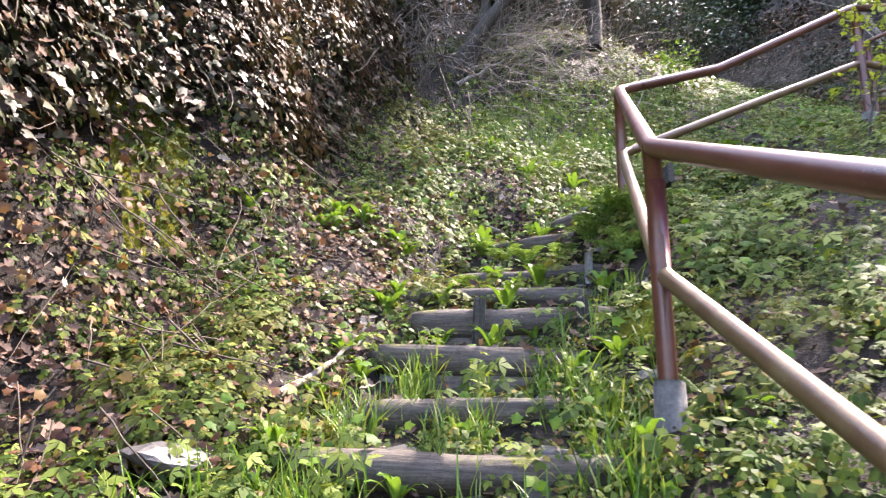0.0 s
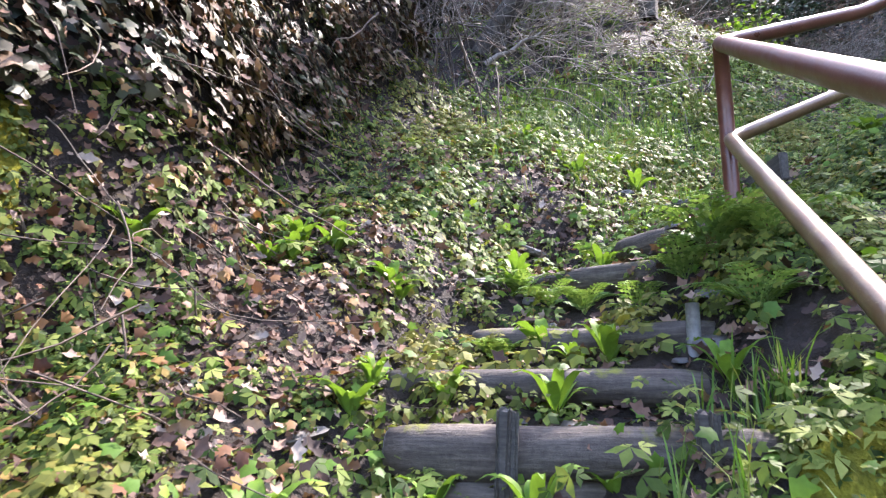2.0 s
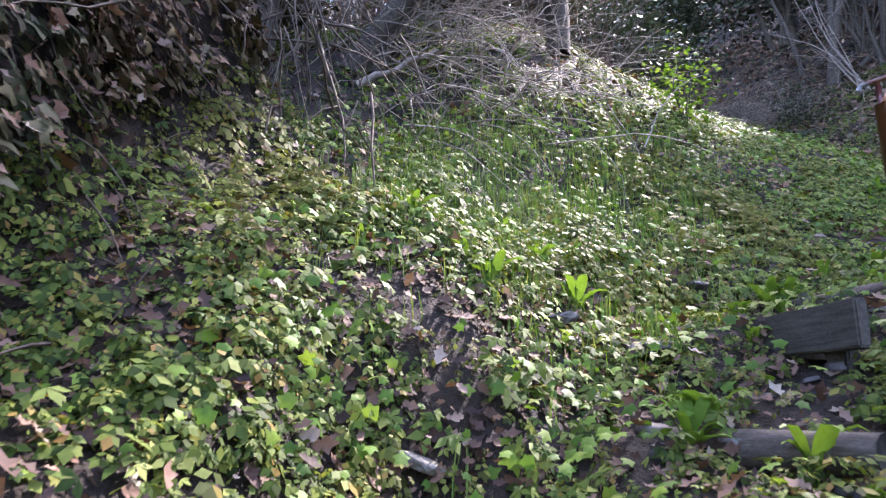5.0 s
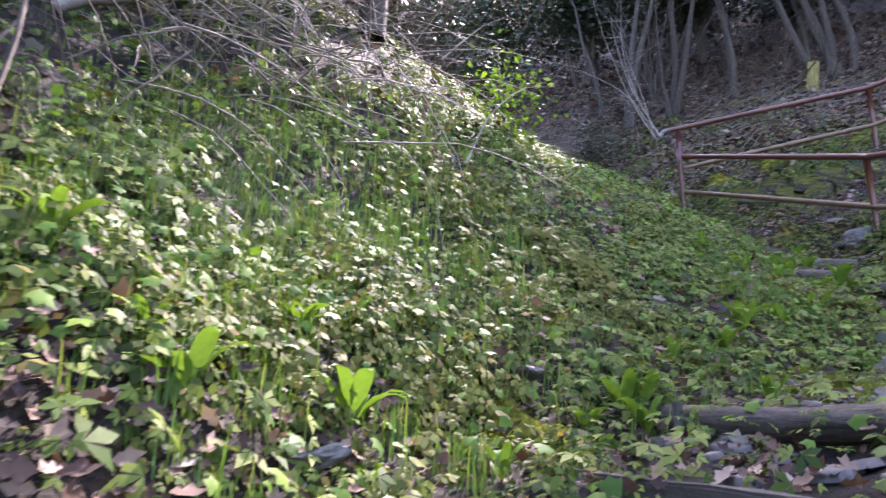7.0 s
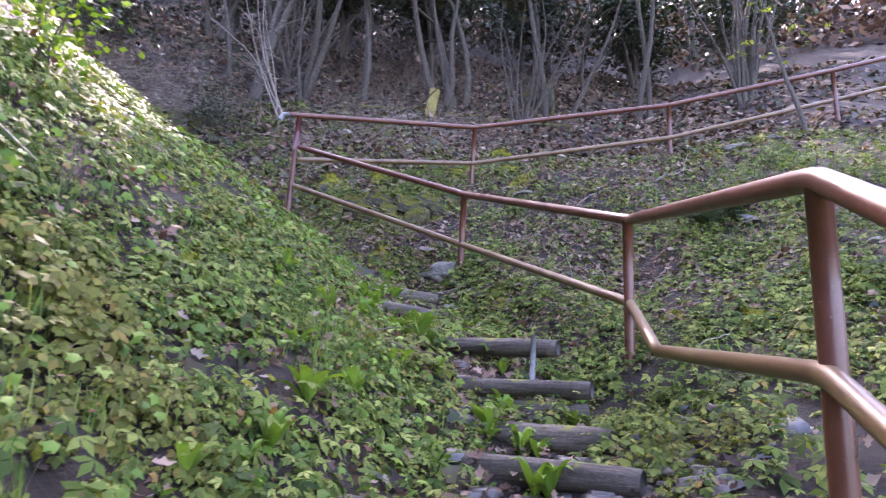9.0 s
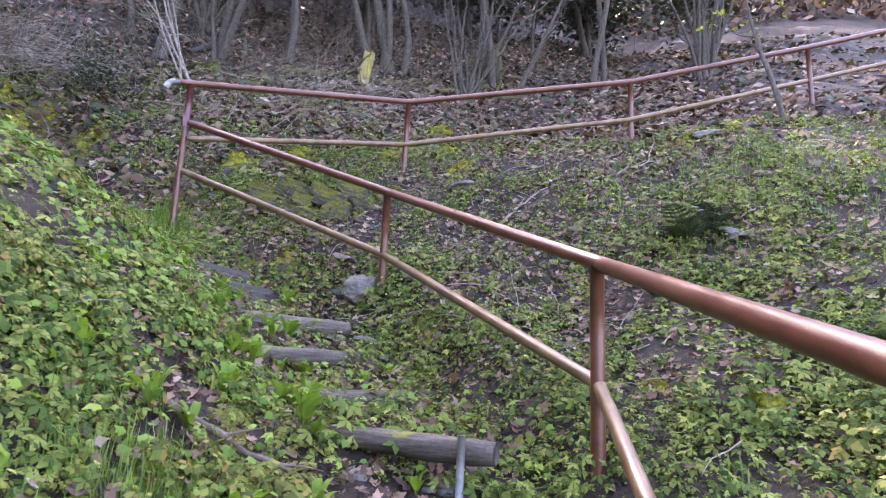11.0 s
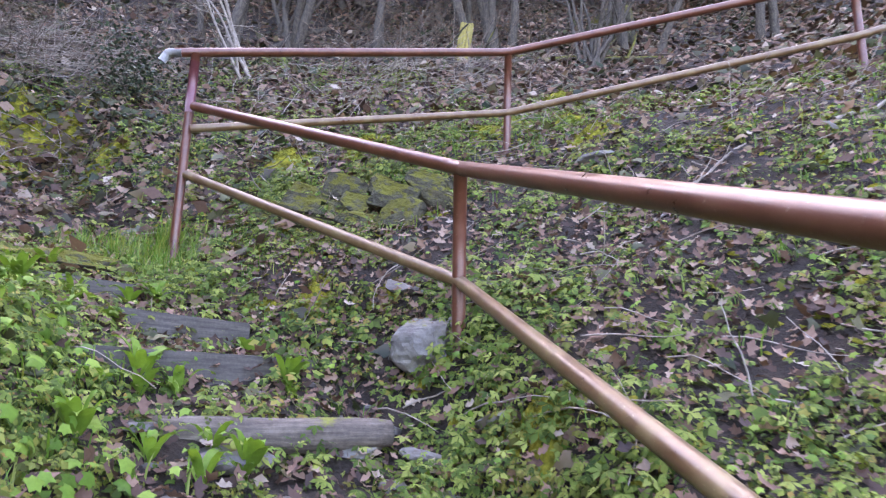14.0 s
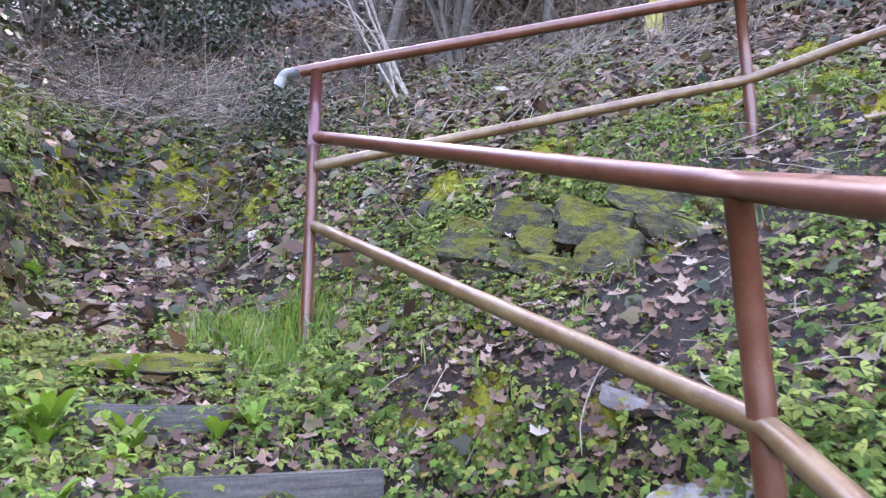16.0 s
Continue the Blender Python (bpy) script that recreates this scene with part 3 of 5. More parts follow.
for name, (x, y, low, high, lean) in POSTS.items():
    post(x, y, low, high, lean)
for a, b in TOPS:
    rail_part("top_rail", list(map(Vector, (a, *b))) if isinstance(b, list) else [a, b], PIPE + 0.002, PAINT, "red-brown top rail, worn pale on its upper side")
for a, b in MIDS:
    rail_part("middle_rail", [a, *b] if isinstance(b, list) else [a, b], PIPE - 0.002, WORN, "middle rail with worn yellowish paint")
rail_part("end_elbow", [(8.17, 12.75, 8.552), (8.09, 12.82, 8.55), (8.06, 12.86, 8.47)], PIPE - 0.001, GALVANISED, "bent pale steel pipe end")
for x, y, low, high in ((1.505, 3.235, 2.02, 2.38), (8.25, 12.67, 8.02, 8.48)):
    rail_part("primer_patch", [(x, y, low), (x, y, high)], PIPE + 0.0025, PRIMER, "patch of dark red primer on a post")
for x, y, z in ((1.50, 3.21, 1.60), (6.55, 7.45, 4.72), (8.38, 9.92, 5.95), (4.17, 6.23, 4.05)):
    v, f = tube([tuple(RAIL_BACK @ Vector((x, y, z + h))) for h in (-0.25, 0.0, 0.012)], [0.062, 0.056, 0.045], 14)
    part("footing", mesh_of("footing", v, f, CONCRETE, smooth=True), rail, "rough grey concrete footing")


# ---- ground cover ----
# drifts of fallen leaves: place, and half width
DRIFTS = ((-0.30, 4.80, 0.30), (0.21, 5.50, 0.28), (0.05, 4.20, 0.25), (-0.98, 3.22, 0.30), (-0.65, 2.90, 0.25), (1.75, 3.6, 0.30), (2.6, 7.75, 0.22), (5.75, 9.30, 0.28), (9.0, 10.82, 0.40), (9.26, 10.70, 0.35), (8.75, 8.6, 0.45),
          (7.25, 7.10, 0.30), (8.5, 11.3, 0.22), (9.6, 9.3, 0.5), (8.3, 7.6, 0.35), (10.4, 10.6, 0.5), (10.9, 8.6, 0.6))


def chance(x, y):
    """How thick the herbs, the litter and the grass stand at a place: numbers from 0 to 1."""
    d, tread = along(x, y)
    on_path = np.clip((0.55 - d) / 0.25, 0, 1)
    trodden = np.exp(-((x - 4.1) ** 2 / 1.6 + (y - 7.0) ** 2 / 0.35))
    upper = np.clip((x - 6.2) / 2.0, 0, 1) * np.clip((y - 6.0) / 1.5, 0, 1)
    patchy = noise2(x, y, 1.3, 5.0)
    clump = np.clip(0.78 + 0.62 * noise2(x, y, 4.6, 6.0), 0.10, 1.0)
    drift = sum(np.exp(-((x - cx) ** 2 + (y - cy) ** 2) / (r * r)) for cx, cy, r in DRIFTS)
    drift = np.clip(drift * (1.1 + 0.5 * noise2(x, y, 6.0, 8.0)), 0, 1)
    herbs = np.clip(0.98 - 0.45 * on_path - 0.27 * upper + 0.2 * patchy, 0.18, 1) * clump * (1 - 0.93 * trodden) * (1 - 0.82 * drift)
    litter = np.clip(0.34 + 0.60 * upper - 0.4 * patchy + 0.2 * on_path + 0.3 * (x < 0.3) + 0.8 * drift + 0.3 * (0.6 - clump), 0.05, 1)
    grass = np.clip(0.25 + 0.7 * noise2(x, y, 0.9, 9.0), 0.02, 1)
    ivy = np.clip((bank(x, y) - 1.0 + 0.75 * np.clip(y - 4.3, 0, 1)) / 0.5, 0, 1)
    herbs = herbs * (1 - 0.9 * np.exp(-((x + 0.1) ** 2 / 0.7 + (y - 9.0) ** 2 / 1.3)))
    return herbs * (1 - 0.93 * ivy), litter * (1 - 0.6 * ivy), grass * (1 - ivy) * (1 - on_path), ivy


def sprinkle(n, x0, x1, y0, y1, kind, power=1.0):
    """Places over a stretch of the plan, kept by the chance of that kind."""
    n = int(n * 2.4)
    x, y = rng.uniform(x0, x1, n), rng.uniform(y0, y1, n)
    steep = np.clip(1 / np.maximum(normals_at(x, y)[:, 2], 0.2), 1.0, 2.4)
    keep = rng.random(n) < chance(x, y)[kind] ** power * steep / 2.4
    x, y = x[keep], y[keep]
    return x, y, height(x, y), normals_at(x, y)


# stretches of the plan that are seen, and how many places are tried in each
NEAR = [(-1.7, 2.9, 1.4, 8.2), (2.6, 7.0, 5.2, 10.2), (5.4, 9.6, 7.2, 13.2), (1.6, 4.5, 2.2, 6.2)]
MIDDLE = [(-0.8, 5.5, 7.6, 12.5), (6.2, 13.0, 4.8, 12.0), (4.6, 12.0, 11.5, 17.0)]
WIDE = [(-6.0, 22.0, 12.0, 26.0), (12.0, 24.0, 2.0, 14.0)]


def herb_cover(name, stretches, label, mat, template, seed, lo=0.024, more=0.062, tall=(0.05, 0.17)):
    """Low herbs with cut leaves: short stalks in clumps, each bearing tiers of leaves held to the light."""
    vs, fs, at = [], [], 0
    leaf_v, leaf_f = template
    for (x0, x1, y0, y1), per, size in stretches:
        n = int((x1 - x0) * (y1 - y0) * per)
        x, y, z, nrm = sprinkle(n, x0, x1, y0, y1, 0)
        some = noise2(x, y, 3.1, seed) + rng.normal(0, 0.5, len(x)) > -0.25
        x, y, z, nrm = x[some], y[some], z[some], nrm[some]
        k = len(x)
        vigour = np.clip(0.9 + 0.5 * noise2(x, y, 2.3, 4.0 + seed), 0.45, 1.5)
        high = rng.uniform(*tall, k) * vigour * size ** 0.5
        for tier in range(3):
            for leaf in range(3):
                some = rng.random(k) < (0.8, 0.8, 0.7)[tier]
                m = some.sum()
                spin = rng.uniform(0, 0.9, m) + leaf * 2.09 + tier * 0.8
                reach = rng.uniform(0.005, 0.04, m) * (1.5 - 0.4 * tier)
                tilt = np.stack([np.cos(spin), np.sin(spin)], 1) * rng.uniform(-0.05, 0.85, m)[:, None]
                up = np.stack([tilt[:, 0], tilt[:, 1], np.full(m, 0.35)], 1) + 0.85 * nrm[some] + np.array([-0.05, -0.2, 0]) + rng.normal(0, 0.24, (m, 3))
                pos = np.stack([x[some] + np.cos(spin) * reach, y[some] + np.sin(spin) * reach, z[some] + high[some] * (0.3 + 0.35 * tier)], 1)
                grown = size * (lo + more * rng.random(m) ** 1.8) * (1.15 - 0.12 * tier) * vigour[some] ** 0.6
                v, f = scattered(leaf_v, leaf_f, pos, frames_of(up, spin, grown))
                vs.append(v)
                fs.append(f + at)
                at += len(v)
    ob = new(name, mesh_of(name, np.concatenate(vs), np.concatenate(fs), mat))
    return tagged(ob, label, "undergrowth", kind="stuff")


def blades(name, places, lo, hi, mat, label, lean=0.5, width=0.0035, per=9, category="grass"):
    """Tufts of bent blades."""
    x, y, z = places
    n = len(x) * per
    cx, cy, cz = np.repeat(x, per), np.repeat(y, per), np.repeat(z, per)
    a = rng.uniform(0, 6.283, n)
    cx, cy = cx + rng.normal(0, 0.03, n), cy + rng.normal(0, 0.03, n)
    h, bend = rng.uniform(lo, hi, n), rng.uniform(0.1, lean, n)
    w = width * rng.uniform(0.7, 1.5, n)
    px, py = -np.sin(a) * w, np.cos(a) * w
    rows = []
    for f, wide in ((0, 1), (0.45, 0.9), (0.8, 0.6), (1.0, 0.05)):
        rx, ry, rz = cx + np.cos(a) * bend * h * f * f, cy + np.sin(a) * bend * h * f * f, cz + h * f * (1 - 0.35 * bend * f) - 0.01
        rows += [np.stack([rx - px * wide, ry - py * wide, rz], 1), np.stack([rx + px * wide, ry + py * wide, rz], 1)]
    v = np.stack(rows, 1).reshape(-1, 3)
    f = np.array([[0, 1, 3, 2], [2, 3, 5, 4], [4, 5, 7, 6]])
    f = (f[None] + (np.arange(n) * 8)[:, None, None]).reshape(-1, 4)
    return tagged(new(name, mesh_of(name, v, f, mat)), label, category, kind="stuff")


def flat_leaves(name, stretches, template, tf, mat, lo, hi, label, kind, lift=0.012, tumble=0.45, category="leaf litter", power=1.0):
    vs, fs, at = [], [], 0
    for (x0, x1, y0, y1), per, size in stretches:
        x, y, z, nrm = sprinkle(int((x1 - x0) * (y1 - y0) * per), x0, x1, y0, y1, kind, power)
        m = len(x)
        up = nrm + rng.normal(0, tumble, (m, 3))
        v, f = scattered(template, tf, np.stack([x, y, z], 1) + nrm * rng.uniform(0, lift, m)[:, None], frames_of(up, rng.uniform(0, 6.283, m), size * rng.uniform(lo, hi, m)))
        vs.append(v)
        fs.append(f + at)
        at += len(v)
    return tagged(new(name, mesh_of(name, np.concatenate(vs), np.concatenate(fs), mat)), label, category, kind="stuff")


LOW = [(-1.7, 2.9, 1.4, 8.2), (2.6, 6.2, 5.2, 10.2), (1.6, 4.5, 2.2, 5.3)]
HIGH = [(6.2, 10.4, 6.2, 13.2), (6.2, 8.0, 5.2, 6.4)]
herb_cover("herb_cover", [(s, 165, 1.0) for s in LOW] + [((-1.7, -0.15, 1.6, 6.8), 170, 0.9), ((0.1, 2.3, 5.6, 7.7), 150, 0.95), ((5.0, 6.9, 8.2, 12.4), 120, 1.0)] + [(s, 150, 0.8) for s in HIGH] + [(s, 45, 1.05) for s in MIDDLE] + [((5.6, 9.4, 12.4, 16.2), 90, 0.9)],
           "low spring herbs with cut green leaves covering the slope", NETTLE, (HERB_V, HERB_F), 1.0, 0.035, 0.075)
herb_cover("pale_herbs", [(s, 100, 0.9) for s in LOW] + [(s, 260, 0.6) for s in HIGH] + [(s, 110, 0.75) for s in MIDDLE] + [((-1.7, -0.15, 1.6, 6.8), 90, 0.85)],
           "pale three-lobed leaves among the low herbs", PALE, (TRI_V, TRI_F), 7.0, 0.026, 0.06, (0.06, 0.2))
flat_leaves("leaf_litter", [(s, 230, 0.85) for s in NEAR] + [((-2.0, 0.2, 1.6, 6.8), 480, 0.85), ((6.2, 13.0, 5.0, 16.0), 270, 0.8), ((0.2, 3.0, 5.6, 7.8), 250, 0.9)] + [(s, 60, 1.2) for s in MIDDLE], DEAD_V, DEAD_F, LITTER, 0.03, 0.10, "brown fallen leaves lying on the soil", 1, 0.06, 0.5)
flat_leaves("wood_litter", [(s, 80, 1.9) for s in WIDE] + [((9.0, 17.0, 12.0, 18.0), 190, 1.2), ((11.0, 17.5, 4.5, 13.0), 190, 1.2)], CARD_V, CARD_F, LITTER, 0.04, 0.12, "brown fallen leaves on the wooded slope", 1, 0.05)
flat_leaves("ivy_carpet", [(s, 14, 1.3) for s in MIDDLE] + [(s, 26, 2.2) for s in WIDE] + [((5.0, 9.5, 15.0, 21.0), 150, 1.6)], IVY_V, IVY_F, IVY, 0.04, 0.08, "dark ivy creeping over the upper slope", 1, 0.08, 0.5, "ivy")


def bank_ivy():
    """Ivy hanging over the steep bank: leaves turned outwards and down, in drifts, with bare brown patches."""
    n = 150000
    x, y = rng.uniform(-2.4, 0.9, n), rng.uniform(1.2, 9.2, n)
    ivy = chance(x, y)[3]
    thick = np.clip(0.75 + 0.65 * noise2(y, height(x, y), 3.4, 3.0), 0.12, 1)
    steep = 1 / np.maximum(normals_at(x, y)[:, 2], 0.2)
    keep = rng.random(n) < ivy * thick * steep / 3.0
    x, y = x[keep], y[keep]
    nrm, m = normals_at(x, y), int(keep.sum())
    up = nrm + rng.normal(0, 0.38, (m, 3)) + np.array([0.35, 0.3, 0.35])
    pos = np.stack([x, y, height(x, y)], 1) + nrm * rng.uniform(0.01, 0.20, m)[:, None]
    out = frames_of(up, rng.normal(-0.3, 0.9, m), 0.03 + 0.07 * rng.random(m) ** 1.5)
    v, f = scattered(IVY_V, IVY_F, pos, out)
    tagged(new("bank_ivy", mesh_of("bank_ivy", v, f, IVY)), "dark glossy ivy hanging over the steep bank", "ivy", kind="stuff")
    pick = rng.random(m) < 0.42
    v, f = scattered(DEAD_V, DEAD_F, pos[pick] + nrm[pick] * 0.02, frames_of(up[pick] + rng.normal(0, 0.4, (pick.sum(), 3)), rng.uniform(0, 6.28, pick.sum()), rng.uniform(0.04, 0.09, pick.sum())))
    tagged(new("bank_dead_leaves", mesh_of("bank_dead_leaves", v, f, LITTER)), "withered leaves caught among the ivy", "leaf litter", kind="stuff")


bank_ivy()


# ---- stones ----
def on_ground(x, y, sink=0.0):
    return float(height(np.array([x]), np.array([y]))[0]) - sink


def stone(name, x, y, sx, sy, sz, seed, mat, label, lift=0.25, turn=None, z=None, group=""):
    ob = new(name, stone_mesh(sx, sy, sz, seed, mat, cuts=5 if name == "boulder" else 4 if name == "wall_stone" else 3, boxy=name == "wall_stone"))
    r = random.Random(seed)
    n = normals_at(np.array([x]), np.array([y]))[0]
    tip = (math.degrees(-n[1]) * 0.45, math.degrees(n[0]) * 0.45)
    ob.matrix_world = pose(x, y, (on_ground(x, y) if z is None else z) + sz * lift, tip[0] + r.uniform(-6, 6), tip[1] + r.uniform(-6, 6), turn if turn is not None else r.uniform(0, 360))
    return tagged(ob, label, "stone", group)


stone("boulder", 8.36, 10.10, 0.38, 0.38, 0.33, 3, STONE, "pale cracked boulder with moss beside a rail post", -0.05, 20)
# a collapsed dry wall: three uneven courses, each stone laid flat along the slope
WALL = ((9.02, 12.40, 7.16, 0.44, 0.13), (9.06, 11.95, 7.10, 0.52, 0.12), (9.20, 11.55, 7.08, 0.40, 0.17), (9.30, 11.22, 7.12, 0.38, 0.20),
        (9.14, 12.55, 7.32, 0.40, 0.15), (9.17, 12.10, 7.29, 0.64, 0.20), (9.30, 11.68, 7.28, 0.34, 0.17), (9.38, 11.36, 7.28, 0.42, 0.22), (9.50, 11.02, 7.24, 0.40, 0.15),
        (9.36, 12.42, 7.52, 0.44, 0.17), (9.42, 12.02, 7.50, 0.42, 0.22), (9.52, 11.62, 7.47, 0.36, 0.20), (9.66, 11.25, 7.48, 0.46, 0.16))
for i, (x, y, z, long, thick) in enumerate(WALL):
    stone("wall_stone", x + 0.06, y, long * 1.05, 0.42, thick * 1.15, 20 + i, MOSSY, "flat mossy stone of a collapsed dry wall", 0, 104 + 9 * (i % 3), z=z, group="collapsed dry wall")
for i, (x, y, s) in enumerate(((1.73, 3.27, 0.26), (-0.16, 2.92, 0.42), (0.16, 4.34, 0.20), (0.06, 4.19, 0.14), (0.62, 5.73, 0.30), (0.93, 6.39, 0.26), (2.03, 6.99, 0.30), (1.62, 7.12, 0.24), (1.62, 7.22, 0.26),
                               (2.02, 7.06, 0.34), (2.60, 7.84, 0.26), (8.10, 9.50, 0.24), (7.77, 9.97, 0.30), (7.23, 10.11, 0.40), (7.94, 9.72, 0.28), (7.41, 12.43, 0.14), (8.61, 10.53, 0.36), (10.25, 10.05, 0.40),
                               (11.69, 7.36, 0.55), (9.17, 6.92, 0.40), (1.30, 3.62, 0.22), (1.55, 3.60, 0.24), (11.9, 6.9, 0.5), (12.4, 7.3, 0.6))):
    stone("stone", x, y, s * 0.8, s * 0.6, s * 0.22, 50 + i, SLATE if i % 3 == 1 else STONE, "flat grey stone half sunk in the soil", 0.22, group="loose stones on the slope")
stone("rock_outcrop", 16.9, 12.9, 1.0, 0.8, 0.9, 91, MOSSY, "grey mossy rock on the wooded slope", 0.15)


def chips():
    """Slate chips trodden into the landing and the treads."""
    n = 1500
    x, y = rng.uniform(0.2, 8.6, n), rng.uniform(2.5, 12.6, n)
    d = along(x, y)[0]
    keep = (d < 0.62) & (rng.random(n) < 0.8)
    x, y = np.concatenate([x[keep], rng.normal(4.1, 0.75, 340)]), np.concatenate([y[keep], rng.normal(7.0, 0.33, 340)])
    m = len(x)
    base = np.array([[-0.5, -0.3, 0], [0.1, -0.5, 0], [0.55, -0.1, 0], [0.35, 0.42, 0], [-0.4, 0.35, 0]])
    v = np.vstack([base, base * [0.86, 0.86, 1] + [0, 0, 0.2]])
    f4 = np.array([[i, (i + 1) % 5, (i + 1) % 5 + 5, i + 5] for i in range(5)])
    f5 = np.array([[5, 6, 7, 8, 9]])
    nrm = normals_at(x, y)
    mats = frames_of(nrm * 0.5 + np.array([0, 0, 0.7]) + rng.normal(0, 0.14, (m, 3)), rng.uniform(0, 6.28, m), rng.uniform(0.025, 0.15, m))
    pos = np.stack([x, y, height(x, y) - 0.002], 1)
    va, fa = scattered(v, f4, pos, mats)
    vb, fb = scattered(v, f5, pos, mats)
    tagged(new("slate_chips", mesh_of("slate_chips", va, [fa, fb], SLATE)), "grey slate chips trodden into the path", "gravel", kind="stuff")


chips()


# ---- moss ----
def moss_patch(x, y, w, n):
    """A low lumpy cushion of moss with a ragged edge, covered in small upright shoots."""
    g, a = np.meshgrid(np.linspace(0, 1, 14), np.arange(30) * 2 * math.pi / 30, indexing="ij")
    edge = w * (0.85 + 0.22 * np.sin(3 * a + x * 9) + 0.14 * np.sin(7 * a + y * 7))
    px, py = x + np.cos(a) * g * edge, y + np.sin(a) * g * edge * 0.85

    def top(qx, qy, f):
        return height(qx, qy) + w * 0.34 * np.clip(1 - f ** 2.2, 0, 1) + 0.018 * noise2(qx, qy, 34.0, x) * (1 - f) - 0.03 * f
    v = np.stack([px, py, top(px, py, g)], -1).reshape(-1, 3)
    i, j = np.meshgrid(np.arange(13), np.arange(30), indexing="ij")
    q = np.stack([i * 30 + j, (i + 1) * 30 + j, (i + 1) * 30 + (j + 1) % 30, i * 30 + (j + 1) % 30], -1).reshape(-1, 4)
    f, b = np.sqrt(rng.random(n)), rng.uniform(0, 6.283, n)
    reach = w * (0.85 + 0.22 * np.sin(3 * b + x * 9) + 0.14 * np.sin(7 * b + y * 7)) * f * 1.05
    sx, sy = x + np.cos(b) * reach, y + np.sin(b) * reach * 0.85
    up = np.stack([np.cos(b) * f * 0.8, np.sin(b) * f * 0.8 - 0.25, np.full(n, 0.9)], 1) + rng.normal(0, 0.45, (n, 3))
    cv, cf = scattered(CARD_V, CARD_F, np.stack([sx, sy, top(sx, sy, f) + 0.004], 1), frames_of(up, rng.uniform(0, 6.283, n), rng.uniform(0.010, 0.026, n)))
    ob = new("moss_cushion", mesh_of("moss_cushion", np.concatenate([v, cv]), np.concatenate([q, cf + len(v)]), MOSS))
    return tagged(ob, "yellow-green moss cushion on the slope", "moss", "moss cushions on the slope", "stuff")


for x, y, w in ((-0.20, 2.91, 0.12), (1.66, 4.02, 0.26), (2.95, 8.14, 0.17), (2.46, 7.64, 0.18), (8.20, 11.34, 0.12), (11.80, 11.08, 0.30), (8.27, 10.00, 0.14), (8.06, 9.20, 0.20), (8.20, 11.45, 0.12), (8.06, 9.33, 0.14),
                (7.98, 16.0, 0.40), (8.45, 15.8, 0.34), (7.52, 15.9, 0.34), (7.0, 15.75, 0.30), (8.36, 11.08, 0.20), (9.55, 12.35, 0.22), (12.54, 11.61, 0.35), (8.59, 15.13, 0.36), (7.9, 15.3, 0.30), (10.9, 11.6, 0.3), (12.5, 6.9, 0.3), (11.6, 7.6, 0.25),
                (9.6, 13.2, 0.4), (10.2, 12.6, 0.4), (9.48, 10.99, 0.20), (7.27, 7.31, 0.15), (6.90, 6.73, 0.16), (8.55, 10.60, 0.16), (10.7, 10.3, 0.28), (11.3, 11.5, 0.3), (2.40, 9.0, 0.14), (4.3, 9.15, 0.13), (-0.95, 4.1, 0.20), (-1.05, 3.9, 0.2), (3.3, 7.95, 0.12)):
    moss_patch(x, y, w, int(150 + 9000 * w * w))


# ---- broad-leaved plants ----
def rosette(seed, size, leaves=9):
    """A rosette of broad upright leaves round a crown; each leaf is a part."""
    r = random.Random(seed)
    plant = new("dock_plant")
    for k in range(leaves):
        a, out, tall = k * 2.4 + r.uniform(-0.3, 0.3), r.uniform(0.35, 0.9) * size, r.uniform(0.45, 1.0) * size
        n, rows = 7, []
        wide = size * r.uniform(0.09, 0.15)
        for i in range(n):
            f = i / (n - 1)
            w = wide * (math.sin(math.pi * min(1, f * 0.86 + 0.10)) ** 1.3 if f > 0.22 else 0.10)
            u, z = out * (f ** 1.25), tall * (math.sin(f * 1.9) * 0.95)
            wave = 0.12 * wide * math.sin(f * 11 + k)
            for s in (-1, 0, 1):
                rows.append((u * math.cos(a) - s * w * math.sin(a), u * math.sin(a) + s * w * math.cos(a), z + abs(s) * 0.3 * w + s * wave))
        v = np.array(rows)
        q = np.array([[3 * i + j, 3 * i + j + 1, 3 * i + j + 4, 3 * i + j + 3] for i in range(n - 1) for j in range(2)])
        part("leaf", mesh_of("leaf", v, q, FRESH, smooth=True), plant)
    return tagged(plant, "broad-leaved green dock plant on the bank", "plant", "dock plants along the path")


models = [rosette(s, 0.16, 8 + s % 4) for s in range(6)]
spots = [(0.17, 3.98), (0.13, 3.55), (0.10, 3.07), (0.27, 3.80), (1.24, 3.80), (1.34, 3.39), (1.45, 3.78), (1.36, 3.04), (0.27, 5.29), (-0.23, 5.26), (-0.60, 4.47), (0.95, 5.07), (0.95, 4.50), (1.53, 4.57), (0.27, 4.46),
         (-0.05, 5.24), (-0.23, 5.12), (0.22, 5.29), (-0.32, 5.04), (1.69, 5.05), (1.92, 6.35), (1.43, 5.94), (1.78, 7.21), (1.26, 7.11), (1.75, 7.40), (1.17, 7.22), (2.72, 7.56), (2.93, 7.60), (3.30, 7.21), (3.59, 8.02), (0.88, 7.35), (0.66, 7.04), (1.61, 7.61),
         (3.02, 7.60), (3.84, 8.03), (5.62, 10.0), (5.32, 8.51), (5.80, 8.0)]
